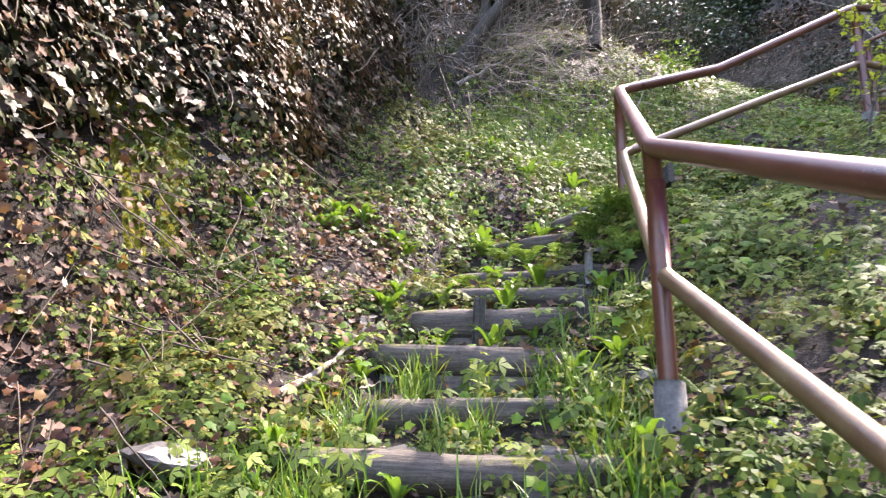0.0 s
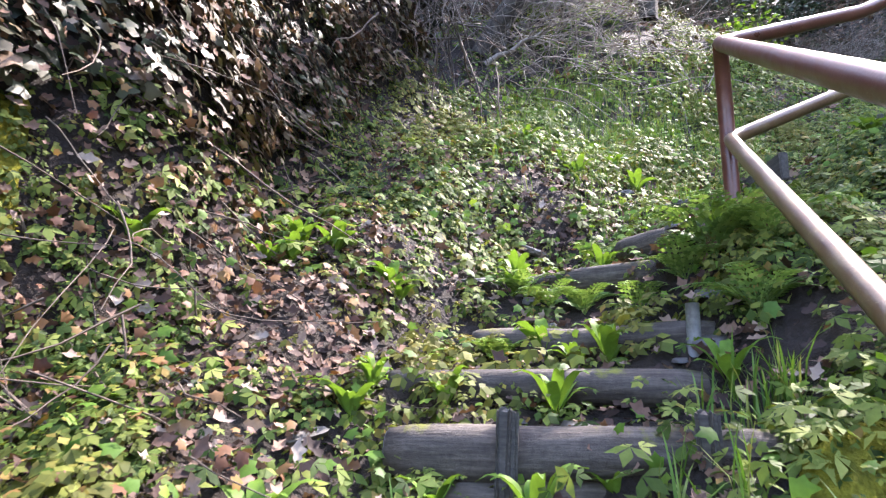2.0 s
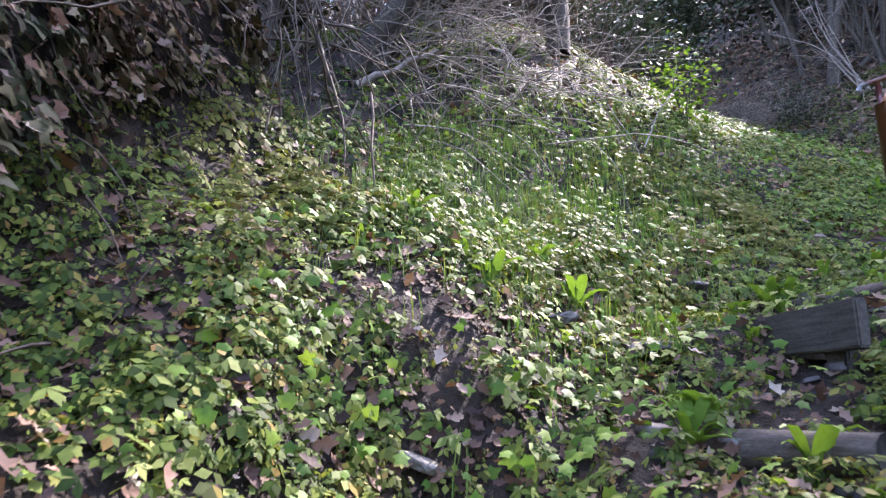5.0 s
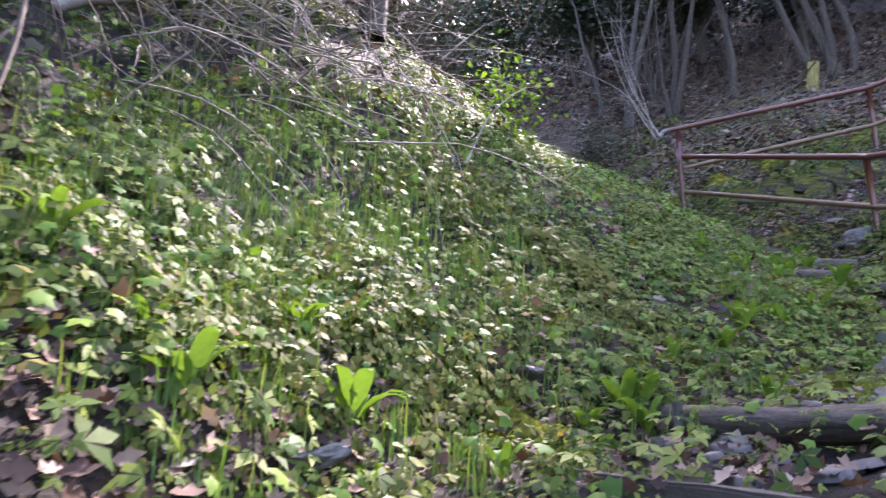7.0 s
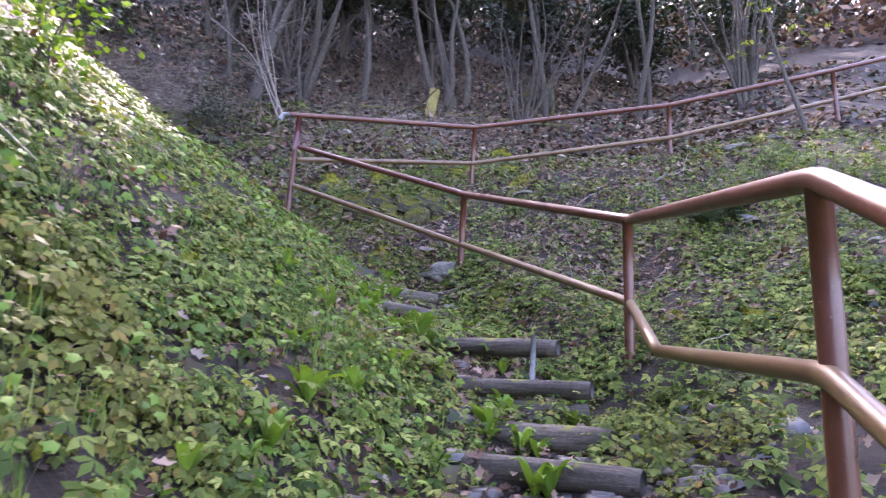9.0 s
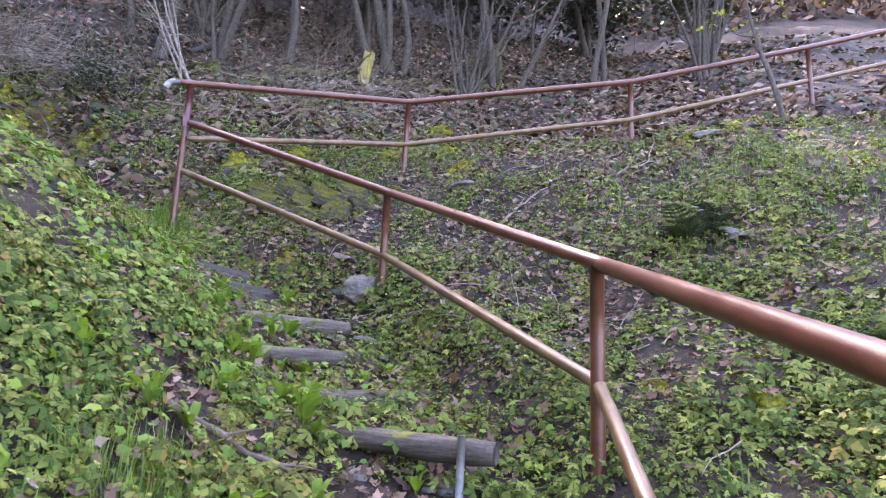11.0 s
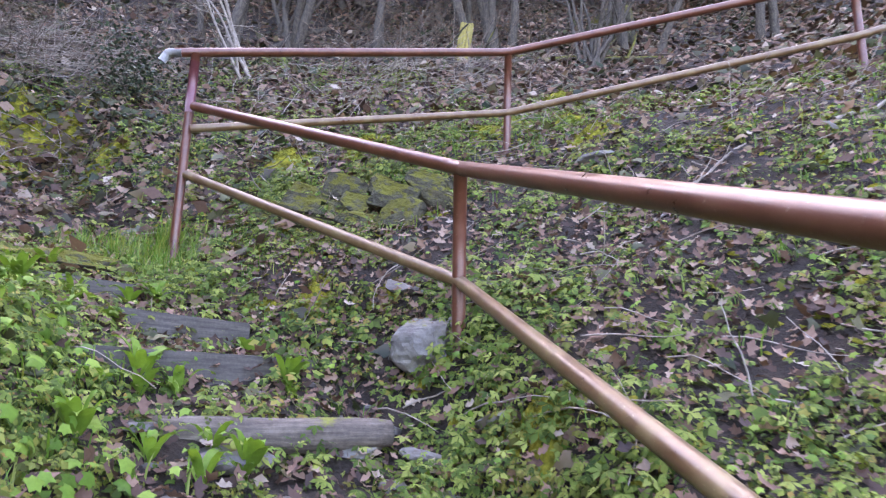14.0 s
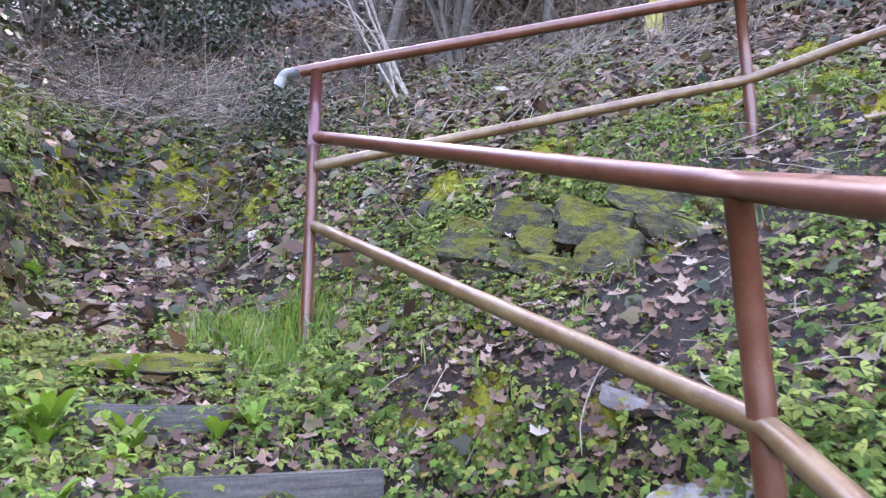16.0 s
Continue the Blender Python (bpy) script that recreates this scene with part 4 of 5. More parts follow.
spots += [(4.65, 8.66), (4.00, 8.08), (5.13, 9.30), (5.50, 9.01), (6.40, 9.64), (5.36, 9.09), (7.57, 9.30), (6.70, 10.17), (7.04, 9.95), (6.62, 11.06), (6.29, 9.61), (7.30, 9.30), (6.88, 10.52), (7.06, 10.50), (7.22, 10.50), (7.76, 10.48), (6.93, 11.72), (7.23, 11.70), (7.52, 11.70),
          (6.85, 14.2), (6.4, 11.3), (6.45, 11.7), (6.5, 10.6), (6.3, 12.2), (4.4, 8.3), (4.8, 8.35), (0.6, 4.10), (0.75, 3.40), (0.55, 2.95)]
verge = random.Random(12)
for lx, ly, rx, ry, z, kind in STEPS[7:]:
    n = math.hypot(rx - lx, ry - ly)
    for k in range(4 if lx > 4 else 2):
        f, before = verge.uniform(-0.12, 1.0), verge.uniform(0.06, 0.2)
        spots.append((lx + (rx - lx) * f + (ry - ly) / n * before, ly + (ry - ly) * f - (rx - lx) / n * before))
for i, (x, y) in enumerate(spots):
    s = random.uniform(0.7, 1.4)
    ob = copy_thing(models[i % 6], pose(x, y, on_ground(x, y, 0.01), random.uniform(-9, 9), random.uniform(-9, 9), random.uniform(0, 360)))
    ob.scale = (s, s, s * random.uniform(0.8, 1.1))
for ob in models:
    for child in list(ob.children):
        bpy.data.objects.remove(child)
    bpy.data.objects.remove(ob)


# ---- ferns ----
def fern(x, y, size, fronds, mat, label, seed):
    """A clump of arching fronds, each with rows of leaflets."""
    r = random.Random(seed)
    size *= 0.82
    plant = thing("fern", (x, y, on_ground(x, y)), label, "fern", "ferns beside the steps")
    for k in range(fronds):
        a, length, lift = k * 2.4 + r.uniform(-0.4, 0.4), size * r.uniform(0.7, 1.1), r.uniform(0.45, 0.9)
        line = [np.array([math.cos(a) * length * f * (0.55 + 0.45 * f), math.sin(a) * length * f * (0.55 + 0.45 * f), length * lift * math.sin(f * 2.2) * 0.8]) for f in np.linspace(0, 1, 14)]
        pieces = [tube(line, np.linspace(0.003, 0.001, 14), 4, False)]
        side = np.array([-math.sin(a), math.cos(a), 0])
        for i in range(2, 14):
            d = line[i] - line[i - 1]
            d /= np.linalg.norm(d)
            w = length * 0.30 * (1 - (i / 14) ** 1.6) * min(1, i / 4) + 0.01
            for s in (-1, 1):
                tip = line[i] + s * side * w + d * w * 0.45 - np.array([0, 0, 0.18 * w])
                for j in range(4):
                    b, e = line[i] + (tip - line[i]) * j / 4, line[i] + (tip - line[i]) * min(1.0, (j + 1.7) / 4)
                    t = d * w * 0.22 * (1 - j / 5)
                    pieces.append((np.array([b, (b + e) / 2 + t, e, (b + e) / 2 - t]), np.array([[0, 1, 2, 3]])))
        v, f = joined(pieces)
        part("frond", mesh_of("frond", v, f, mat), plant)


for i, (x, y, s, n) in enumerate(((1.66, 5.06, 0.42, 11), (1.55, 5.14, 0.36, 9), (1.85, 4.93, 0.40, 10), (1.14, 5.42, 0.26, 8), (1.36, 5.28, 0.28, 8), (0.86, 5.60, 0.26, 8), (0.74, 5.06, 0.26, 8), (0.98, 5.50, 0.24, 8), (1.70, 4.72, 0.36, 9))):
    fern(x, y, s, n, FERN, "bright green fern beside a step", i)
fern(9.06, 7.32, 0.5, 12, HOLLY, "dark evergreen fern on the leafy slope", 31)
fern(9.25, 7.10, 0.42, 10, HOLLY, "dark evergreen fern on the leafy slope", 32)


# ---- grass and fresh shoots ----
def tufts(name, centres, n, spread, lo, hi, label, width=0.0035, lean=0.6, per=9):
    x = np.concatenate([rng.normal(cx, spread * k, int(n * k)) for cx, cy, k in centres])
    y = np.concatenate([rng.normal(cy, spread * k, int(n * k)) for cx, cy, k in centres])
    blades(name, (x, y, height(x, y)), lo, hi, GRASS, label, lean, width, per)


tufts("step_grass", ((0.25, 2.95, 1), (0.35, 3.35, 1), (1.2, 2.95, 1), (1.3, 3.35, 1.2), (0.75, 3.3, 1), (1.15, 3.75, 1), (0.5, 3.8, 0.7), (1.55, 4.4, 0.7), (0.1, 2.7, 1)), 16, 0.13, 0.10, 0.27, "long green grass tufts on the steps", 0.0036, 0.8)
tufts("slope_grass", ((1.3, 8.0, 2.2), (2.0, 8.4, 2.2), (1.0, 7.6, 1.6), (2.6, 8.6, 1.6), (1.7, 9.2, 2.0), (3.0, 9.3, 1.6), (5.0, 8.6, 1.0)), 130, 0.26, 0.07, 0.2, "fine upright grass on the slope", 0.0022, 0.35, 7)
tufts("post_grass", ((8.05, 12.6, 1), (7.9, 12.9, 1), (8.3, 12.9, 0.8), (7.95, 12.3, 0.6)), 34, 0.15, 0.10, 0.34, "long grass round a rail post", 0.003, 0.7)
x, y, z, nrm = sprinkle(5200, 5.8, 13.0, 5.4, 17.0, 2)
blades("hill_grass", (x, y, z), 0.05, 0.15, GRASS, "short sparse grass on the upper slope", 0.6, 0.0035, 6)
flat_leaves("spring_shoots", [((-0.6, 2.6, 2.6, 6.0), 85, 1.0), ((0.2, 4.2, 5.8, 9.6), 105, 1.0), ((4.0, 7.2, 7.6, 12.2), 130, 1.0), ((5.0, 6.9, 8.4, 12.4), 170, 1.0), ((0.2, 2.4, 6.2, 8.6), 120, 1.0), ((7.2, 11.5, 6.0, 14.0), 110, 0.6)], BLADE_V, BLADE_F, FRESH, 0.035, 0.07, "bright fresh leaves among the herbs", 0, 0.13, 0.35, "undergrowth")
flat_leaves("russet_leaves", [((-1.7, 0.2, 2.0, 5.6), 200, 0.9), ((0.5, 4.5, 7.8, 9.8), 60, 0.8)], BLADE_V, BLADE_F, RUSSET, 0.03, 0.065, "reddish spring leaves on the bank", 1, 0.14, 0.4, "undergrowth")
flat_leaves("low_moss", [((7.6, 13.0, 8.0, 16.5), 150, 1.0), ((5.4, 9.0, 12.0, 16.5), 170, 1.1), ((1.5, 4.5, 7.6, 9.6), 45, 0.9)], OVAL_V, OVAL_F, MOSS, 0.03, 0.09, "yellow-green moss spread over soil and stones", 2, 0.02, 0.3, "moss")


# ---- dead wood ----
def wander(start, way, length, steps, bend, droop, r):
    """Points of a wandering branch."""
    p, d, out = np.array(start, float), np.array(way, float), []
    d /= np.linalg.norm(d)
    for i in range(steps + 1):
        out.append(p.copy())
        d = d + np.array([r.gauss(0, bend), r.gauss(0, bend), r.gauss(0, bend) - droop])
        d /= np.linalg.norm(d)
        p = p + d * length / steps
    return out


def twig_heap(name, n, centre, spread, length, way, mat, label, seed, lift=0.3, droop=0.06, category="brushwood", thick=0.006, clear=0.0):
    """Many thin dead stems over a stretch of slope."""
    r, pieces = random.Random(seed), []
    for i in range(n):
        x, y = r.gauss(centre[0], spread[0]), r.gauss(centre[1], spread[1])
        if clear and (along(np.array([x]), np.array([y]))[0][0] < clear or (clear > 2 and x > 5.5 and x + y < 25)):
            continue
        d = (way[0] + r.gauss(0, 0.7), way[1] + r.gauss(0, 0.7), way[2] + r.gauss(0, 0.4))
        line = wander((x, y, on_ground(x, y) + r.uniform(0, lift)), d, length * r.uniform(0.4, 1.2), 6, 0.13, droop, r)
        pieces.append(tube(line, np.linspace(thick * r.uniform(0.6, 1.4), 0.0015, 7), 4, False))
    v, f = joined(pieces)
    tagged(new(name, mesh_of(name, v, f, mat, smooth=True)), label, category, kind="stuff")


twig_heap("brush_heap", 330, (1.15, 9.6), (0.62, 0.45), 1.3, (0.5, -0.5, 0.3), TWIG, "heap of pale dead brushwood on the slope", 1, 1.1, 0.14)
twig_heap("hanging_roots", 150, (-0.2, 8.4), (0.42, 0.55), 1.3, (0.15, -0.2, -0.8), VINE, "brown roots and stems hanging from the bank", 2, 1.5, 0.1, thick=0.009)
twig_heap("bank_vines", 520, (-0.95, 5.0), (0.42, 1.5), 0.9, (0.35, 0.1, -0.8), VINE, "dry vine stems hanging over the bank", 3, 0.25, 0.02, thick=0.004)
twig_heap("bramble_heap", 380, (8.3, 17.0), (0.9, 0.7), 1.3, (0.6, -0.3, 0.3), TWIG, "grey heap of dead bramble stems", 4, 0.3, 0.12, thick=0.0045)
twig_heap("bramble_heap", 420, (8.0, 17.3), (1.2, 0.9), 1.5, (0.5, -0.3, 0.5), VINE, "brown dead bramble stems over the grey heap", 14, 0.3, 0.10)
twig_heap("upper_twigs", 420, (11.6, 14.2), (1.5, 1.1), 1.1, (0.6, -0.6, 0.15), TWIG, "dead twigs strewn over the upper slope", 5, 0.15, 0.06)
twig_heap("slope_twigs", 800, (9.8, 9.2), (1.8, 2.2), 0.5, (0.5, -0.5, 0.0), TWIG, "thin dry twigs among the leaf litter", 6, 0.08, 0.05, thick=0.0035, clear=0.5)
twig_heap("ridge_scrub", 900, (2.8, 13.6), (2.8, 1.2), 2.0, (0.3, -0.2, 0.8), VINE, "dense brown scrub above the bank", 7, 0.2, 0.05, clear=3.0)
twig_heap("hill_scrub", 900, (15.5, 16.0), (4.5, 3.2), 2.4, (0.2, -0.1, 0.9), VINE, "bare brown scrub on the wooded slope", 8, 0.2, 0.03, thick=0.008, clear=3.0)


def dead_branch(name, a, b, r, label, mat, seed):
    rr = random.Random(seed)
    a, b = np.array(a), np.array(b)
    line = [a + (b - a) * f + np.array([rr.gauss(0, 0.02) for k in range(3)]) * np.linalg.norm(b - a) * math.sin(f * math.pi) for f in np.linspace(0, 1, 9)]
    base = thing(name, tuple(a), label, "dead wood")
    v, f = tube([p - a for p in line], np.linspace(r, r * 0.45, 9), 9)
    part("limb", mesh_of("limb", v, f, mat, smooth=True), base)
    for k in (3, 5, 6):
        d = (b - a) / np.linalg.norm(b - a)
        side = wander(line[k] - a, d + np.array([rr.gauss(0, 0.6) for j in range(3)]), np.linalg.norm(b - a) * rr.uniform(0.2, 0.4), 6, 0.15, 0.0, rr)
        v, f = tube(side, np.linspace(r * 0.45, r * 0.1, 7), 6)
        part("twig", mesh_of("twig", v, f, mat, smooth=True), base)


def lying(name, x, y, dx, dy, r, label, mat, seed, lift=0.04):
    dead_branch(name, (x, y, on_ground(x, y) + lift), (x + dx, y + dy, on_ground(x + dx, y + dy) + lift), r, label, mat, seed)


dead_branch("dead_branch", (0.45, 8.95, 5.85), (1.10, 8.85, 6.15), 0.035, "thick pale dead branch under the brush heap", TWIG, 1)
lying("fallen_branch", 5.45, 9.1, 0.35, -0.55, 0.022, "grey fallen branch beside the steps", VINE, 2)
lying("fallen_branch", 0.02, 3.35, 0.2, 0.7, 0.018, "grey fallen branch beside the steps", TWIG, 3, 0.08)
lying("fallen_tree", 12.9, 15.7, 2.2, -2.2, 0.11, "mossy fallen trunk on the wooded slope", MOSSY, 4)
lying("fallen_tree", 14.6, 13.2, 1.6, -1.6, 0.09, "mossy fallen trunk on the wooded slope", MOSSY, 5)
lying("fallen_tree", 12.1, 17.6, 2.0, 0.6, 0.10, "grey fallen trunk on the wooded slope", BARK, 6)
lying("fallen_tree", 14.0, 16.9, 2.4, -0.4, 0.09, "grey fallen trunk on the wooded slope", BARK, 7)
lying("fallen_branch", 9.3, 9.3, 0.8, -0.4, 0.014, "thin pale fallen branch on the leafy slope", TWIG, 8)
lying("fallen_branch", 10.2, 8.4, 0.9, -0.8, 0.014, "thin pale fallen branch on the leafy slope", TWIG, 9)

marker = thing("marker_board", (13.97, 14.37, on_ground(13.97, 14.37) - 0.1), "short yellow lichened board stuck in the slope", "board", turn=(6, 8, -50))
part("board", with_material(block(0.24, 0.05, 0.80, 5), YELLOWED), marker)


# ---- trees ----
def bare_tree(name, x, y, tall, r, label, seed, stems=1, lean=0.12, mat=BARK, twigs=9, leaves=0, way=(0, 0)):
    """A leafless tree or coppice stool: tapered stems that fork into limbs and twigs."""
    rr = random.Random(seed)
    tree = thing(name, (x, y, on_ground(x, y) - 0.15), label, "tree")
    tips = []
    for s in range(stems):
        a = s * 2.4
        spread = 0.0 if stems == 1 else 0.12
        d = (way[0] + rr.gauss(0, lean), way[1] + rr.gauss(0, lean), 1)
        h = tall * rr.uniform(0.7, 1.05)
        line = wander((math.cos(a) * spread, math.sin(a) * spread, 0), d, h, 12, 0.06, -0.03, rr)
        rad = r * rr.uniform(0.7, 1.1) * (1 - 0.85 * np.linspace(0, 1, 13) ** 0.8)
        rad[0] *= 1.35
        trunk = part("trunk" if stems == 1 else "stem", mesh_of("trunk", *tube(line, rad, 9, False), mat, smooth=True), tree)
        for k in range(twigs):
            i = rr.randint(3, 12)
            b = wander(line[i], (rr.gauss(0, 0.8), rr.gauss(0, 0.8), rr.uniform(0.3, 1.0)), h * rr.uniform(0.15, 0.38), 8, 0.14, 0.0, rr)
            pieces = [tube(b, np.linspace(rad[i] * 0.45 + 0.002, 0.0025, 9), 5, False)]
            tips.append(b[-1])
            for q in range(3):
                c = wander(b[rr.randint(3, 7)], (rr.gauss(0, 0.8), rr.gauss(0, 0.8), rr.uniform(0.0, 0.8)), h * rr.uniform(0.06, 0.16), 5, 0.16, 0.0, rr)
                pieces.append(tube(c, np.linspace(rad[i] * 0.18 + 0.002, 0.002, 6), 4, False))
                tips.append(c[-1])
            part("branch", mesh_of("branch", *joined(pieces), mat, smooth=True), tree)
    if leaves:
        pos = np.repeat(np.array(tips), leaves, 0) + rng.normal(0, 0.06, (len(tips) * leaves, 3))
        up = rng.normal(0, 0.5, pos.shape) + np.array([0, 0, 1.0])
        v, f = scattered(HERB_V, HERB_F, pos, frames_of(up, rng.uniform(0, 6.28, len(pos)), rng.uniform(0.05, 0.11, len(pos))))
        part("crown", mesh_of("crown", v, f, BUD), tree, "sparse yellow-green spring leaves")
    return tree


bare_tree("sapling", 12.28, 6.43, 4.2, 0.055, "thin grey sapling with a few spring leaves", 1, leaves=3, lean=0.05)
bare_tree("sapling", 3.55, 5.35, 2.0, 0.012, "slender shoot with fresh yellow-green leaves", 2, leaves=3, twigs=8, lean=0.1)
bare_tree("tree", 15.15, 14.5, 8.0, 0.17, "bare brown tree on the wooded slope", 3)
bare_tree("coppice", 18.0, 7.85, 6.0, 0.06, "coppiced stool of many thin bare stems", 4, stems=11, lean=0.16, twigs=5)
bare_tree("tree", 16.8, 11.9, 6.5, 0.09, "slanting bare tree on the wooded slope", 5, way=(0.25, -0.1))
bare_tree("coppice", 15.0, 12.4, 4.8, 0.04, "thicket of pale bare stems on the slope", 6, stems=9, lean=0.25, twigs=5)
bare_tree("coppice", 10.7, 15.7, 4.0, 0.03, "leaning pale bare stems on the slope", 7, stems=5, lean=0.2, twigs=4, mat=TWIG, way=(-0.45, 0.15))
bare_tree("coppice", 13.0, 18.3, 5.5, 0.05, "coppiced stool of many thin bare stems", 8, stems=8, lean=0.2, twigs=5)
bare_tree("tree", 12.2, 16.9, 6.0, 0.08, "bare brown tree on the wooded slope", 9)
bare_tree("tree", 11.4, 18.6, 7.0, 0.10, "bare brown tree on the wooded slope", 10)
bare_tree("coppice", 14.2, 20.2, 6.5, 0.06, "coppiced stool of many thin bare stems", 11, stems=7, lean=0.2, twigs=5)
grove = random.Random(5)
for i in range(34):
    x, y = grove.uniform(7.0, 26.0), grove.uniform(12.0, 27.0)
    if x + y < 30 or along(np.array([x]), np.array([y]))[0][0] < 2.5:
        x, y = x + 6.0, y + 6.0
    bare_tree("tree", x, y, grove.uniform(6, 9), grove.uniform(0.06, 0.13), "thin bare tree in the hillside wood", 40 + i, twigs=8)
for i in range(10):
    bare_tree("tree", grove.uniform(-4.0, 6.5), grove.uniform(13.0, 20.0), grove.uniform(4, 7), grove.uniform(0.05, 0.10), "thin bare tree above the bank", 90 + i, twigs=8)


def leafy_bush(name, x, y, wide, tall, n, mat, label, seed, leaf=(0.05, 0.1), trunk=0.05, low=0.0, template=(CARD_V, CARD_F), category="shrub", stems=6, lean=(0.0, 0.0)):
    """A shrub or ivy-clad trunk: a few stems and many small leaves in uneven clumps."""
    r, g = random.Random(seed), np.random.default_rng(seed)
    bush = thing(name, (x, y, on_ground(x, y) - 0.1), label, category)
    clumps = []
    for s in range(stems):
        line = wander((r.gauss(0, 0.1 * wide), r.gauss(0, 0.1 * wide), 0), (lean[0] + r.gauss(0, 0.35) * wide / tall, lean[1] + r.gauss(0, 0.35) * wide / tall, 1), tall * r.uniform(0.6, 1.0), 9, 0.08, 0, r)
        part("stem", mesh_of("stem", *tube(line, np.linspace(trunk, trunk * 0.15, 10), 7, False), BARK, smooth=True), bush)
        clumps += [p + np.array([r.gauss(0, 0.28), r.gauss(0, 0.28), 0]) * wide for p in line[2:] for k in range(24 // stems) if p[2] > low]
    c = np.array(clumps)[g.integers(0, len(clumps), n)]
    pos = c + g.normal(0, 1, (n, 3)) * np.array([0.13, 0.13, 0.10]) * (wide + 0.4)
    up = g.normal(0, 0.6, (n, 3)) + np.array([0, 0, 0.9]) + 0.5 * (pos - c)
    v, f = scattered(*template[:1], template[1], pos, frames_of(up, g.uniform(0, 6.28, n), g.uniform(*leaf, n)))
    part("crown", mesh_of("crown", v, f, mat), bush)


leafy_bush("young_elder", 3.75, 10.0, 0.35, 1.0, 420, FRESH, "young elder shrub with fresh green leaves", 1, (0.04, 0.08), 0.012)
leafy_bush("evergreen_shrub", 9.2, 15.9, 0.55, 1.0, 1400, HOLLY, "small dark evergreen shrub on the slope", 2, (0.04, 0.07), 0.015)
leafy_bush("ivy_clad_tree", 3.4, 14.5, 0.6, 6.0, 5200, IVY, "old trunk clad in dark ivy", 3, (0.06, 0.12), 0.16, 0.2, (IVY_V, IVY_F), "tree")
leafy_bush("ivy_clad_tree", -0.6, 9.8, 0.8, 4.5, 5200, IVY, "ivy-clad trunk at the top of the bank", 4, (0.06, 0.11), 0.14, 0.2, (IVY_V, IVY_F), "tree")
for i, (x, y, w, h) in enumerate(((5.0, 15.5, 1.6, 2.6), (6.3, 20.8, 2.2, 3.6), (8.6, 21.5, 2.2, 3.4), (4.2, 19.0, 2.2, 4.0), (1.5, 14.6, 1.8, 3.2), (-1.6, 12.8, 1.8, 3.6), (-2.6, 8.0, 1.6, 3.0), (-3.4, 4.5, 1.6, 3.2), (-3.2, 1.5, 1.5, 3.0))):
    leafy_bush("evergreen_bush", x, y, w, h, 4200, HOLLY, "dark evergreen bush at the edge of the wood", 20 + i, (0.08, 0.15), 0.05)
# evergreens added along the ridge towards the sun, to shade the upper flight
for i, (x, y, h) in enumerate(((15.8, 19.2, 6.5), (18.4, 17.4, 6.5), (20.6, 14.6, 6.5), (13.2, 21.6, 6.5), (22.4, 11.6, 6.5), (23.6, 8.2, 6.0), (10.2, 23.6, 6.0), (24.5, 18.5, 8.0), (19.5, 22.5, 8.0))):
    leafy_bush("evergreen_tree", x, y, 2.4, h, 6000, HOLLY, "dark evergreen tree added to the hillside wood to block sun", 60 + i, (0.12, 0.24), 0.11, 1.6, category="tree", stems=3)
# added trees with crowns above the view, blocking sun from the second flight
for i, (x, y) in enumerate(((15.2, 14.4), (16.6, 12.4), (17.6, 10.2), (14.0, 16.2), (18.6, 8.2))):
    leafy_bush("ivy_clad_tree", x, y, 1.7, 8.0, 4600, IVY, "tall added tree, its unseen ivy-laden crown blocks the sun", 80 + i, (0.14, 0.28), 0.09, 4.4, category="tree", stems=2)
# the crown is added above the view to shade the far part of the bank
leafy_bush("ivy_clad_tree", 0.45, 9.8, 1.0, 4.4, 4600, IVY, "dark ivy-clad tree leaning out, crown added to shade the bank", 5, (0.08, 0.16), 0.13, 2.1, (IVY_V, IVY_F), "tree", stems=3, lean=(0.40, 0.04))
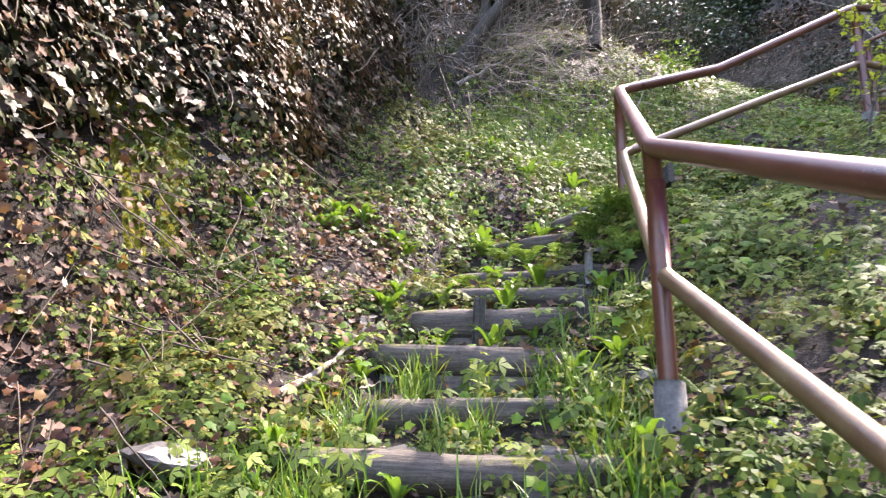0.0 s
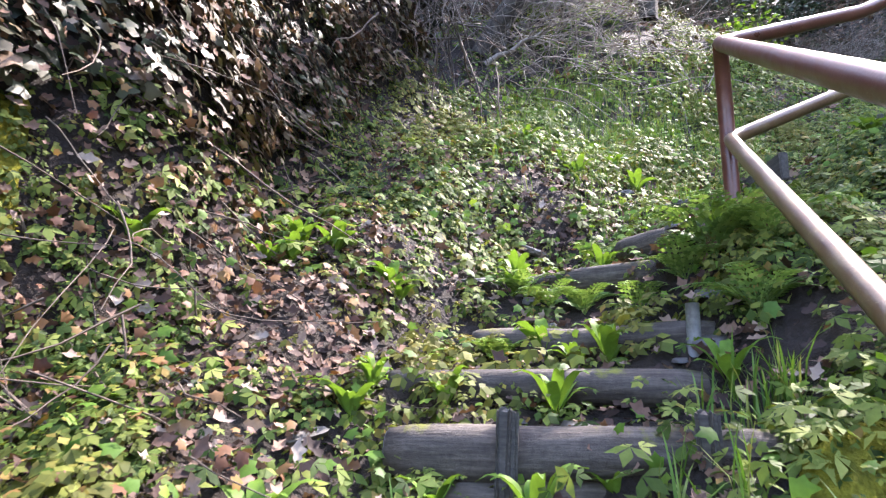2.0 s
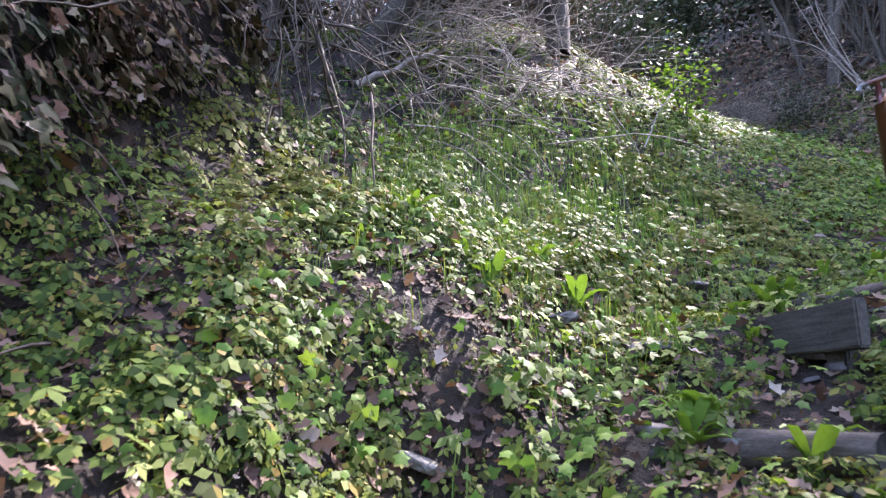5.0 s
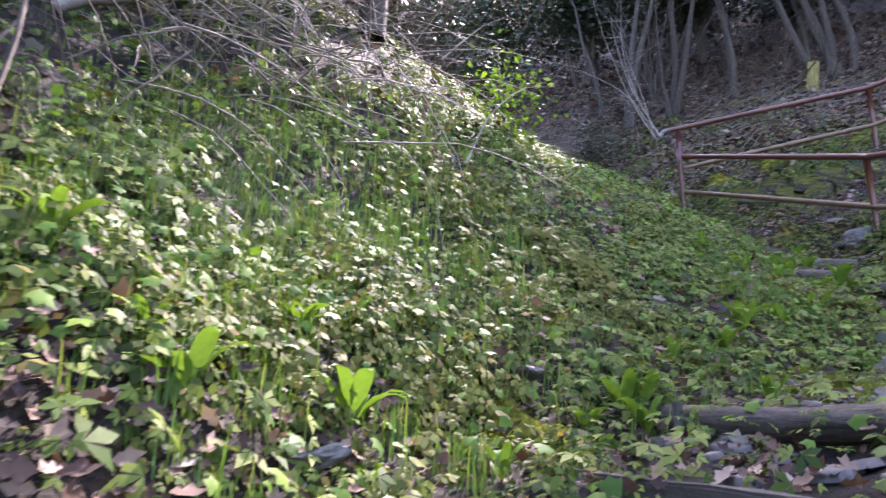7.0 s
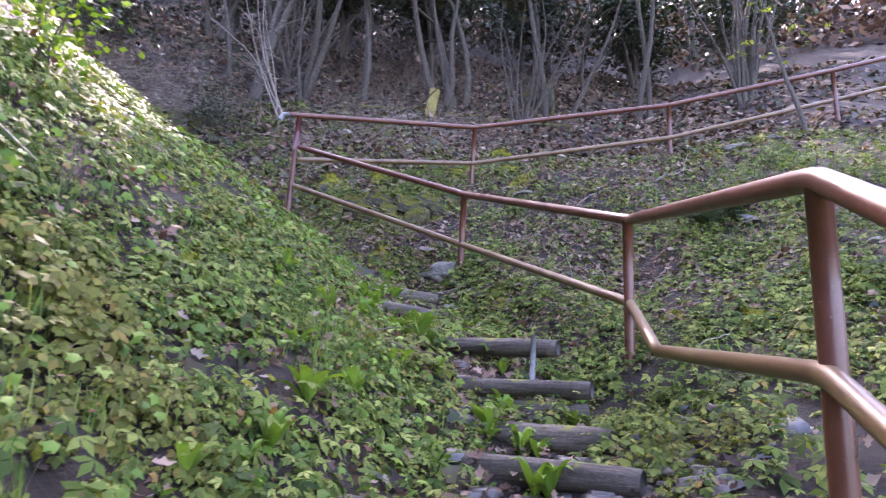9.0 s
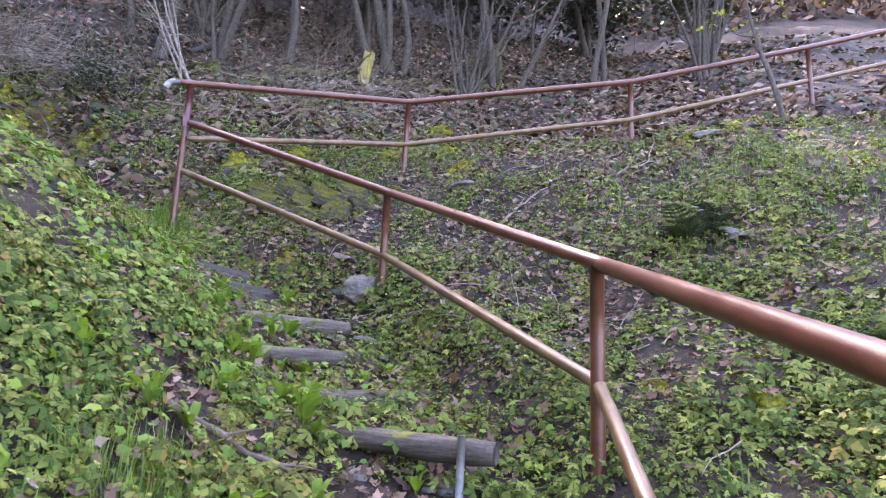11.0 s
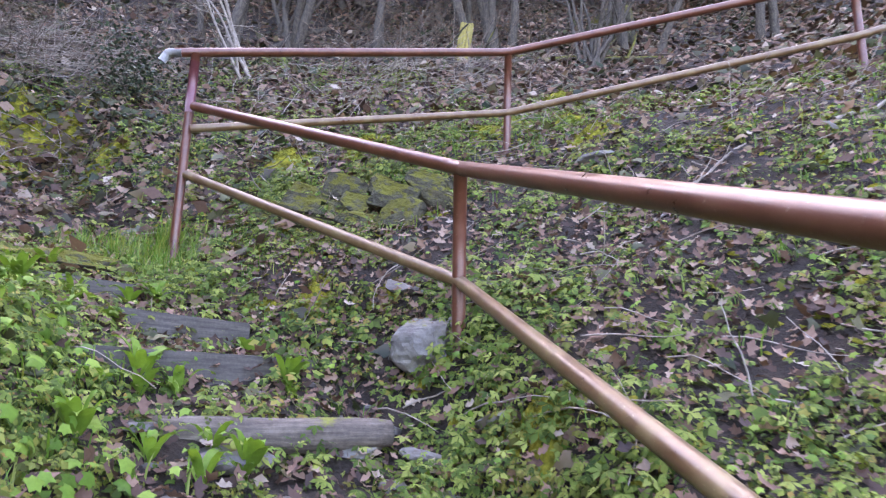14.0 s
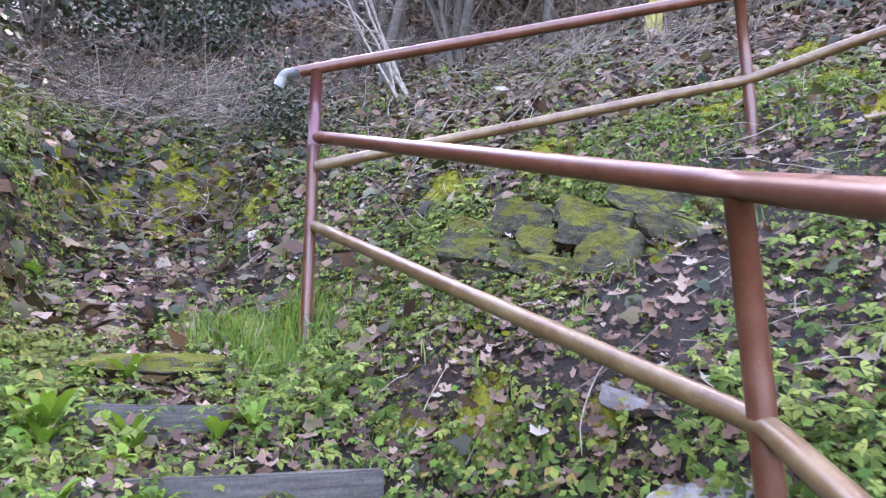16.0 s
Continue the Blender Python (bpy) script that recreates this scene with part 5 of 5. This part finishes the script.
# added crown out of view, half shading the slope left of the landing
leafy_bush("ivy_clad_tree", 11.4, 17.6, 1.9, 9.8, 3800, IVY, "tall added tree, its unseen ivy-laden crown blocks the sun", 101, (0.14, 0.26), 0.11, 6.5, category="tree", stems=2)
# added crown out of view, keeping the sun off the landing
leafy_bush("ivy_clad_tree", 12.3, 16.9, 1.1, 7.0, 4200, IVY, "tall added tree, its unseen ivy-laden crown blocks the sun", 102, (0.12, 0.24), 0.10, 4.2, category="tree", stems=2, lean=(-0.12, -0.42))
# added tree, slanted so that its unseen crown blocks sun from the rail
leafy_bush("ivy_clad_tree", 15.1, 14.7, 1.6, 7.6, 5500, IVY, "added slanting tree, its unseen ivy-laden crown shades the rail", 103, (0.12, 0.24), 0.10, 4.2, category="tree", stems=2, lean=(-0.32, 0.05))
# ivy crown added on the sun's line to the bank, to put it in shade
leafy_bush("ivy_clad_tree", 2.8, 11.1, 1.5, 7.2, 5200, IVY, "tall ivy-clad tree, crown added to shade the bank", 99, (0.13, 0.26), 0.13, 3.2, category="tree", stems=2)


def far_wood():
    """The closed wood higher up: trunks and tangled crowns."""
    pieces, r = [], random.Random(77)
    for i in range(420):
        a = radians(r.uniform(-40, 118))
        d = r.uniform(27, 46)
        x, y = 3 + d * math.sin(a), 4 + d * math.cos(a)
        line = wander((x, y, on_ground(x, y) - 0.3), (r.gauss(0, 0.1), r.gauss(0, 0.1), 1), r.uniform(6, 11), 6, 0.05, 0, r)
        pieces.append(tube(line, np.linspace(r.uniform(0.08, 0.2), 0.03, 7), 5, False))
    tagged(new("far_trunks", mesh_of("far_trunks", *joined(pieces), BARK, smooth=True)), "trunks of the closed wood higher up the hill", "wood", kind="stuff")
    n = 60000
    a, d = np.radians(rng.uniform(-45, 122, n)), rng.uniform(26, 46, n)
    x, y = 3 + d * np.sin(a), 4 + d * np.cos(a)
    z = height(x, y, False) + rng.uniform(0, 1, n) ** 1.4 * 9 * (0.8 + 0.3 * noise2(x, y, 0.5, 2.0))
    v, f = scattered(CARD_V, CARD_F, np.stack([x, y, z], 1), frames_of(rng.normal(0, 1, (n, 3)), rng.uniform(0, 6.28, n), rng.uniform(0.25, 0.55, n)))
    tagged(new("far_foliage", mesh_of("far_foliage", v, f, LITTER)), "brown tangled twigs and withered leaves of the closed wood", "wood", kind="stuff")


far_wood()
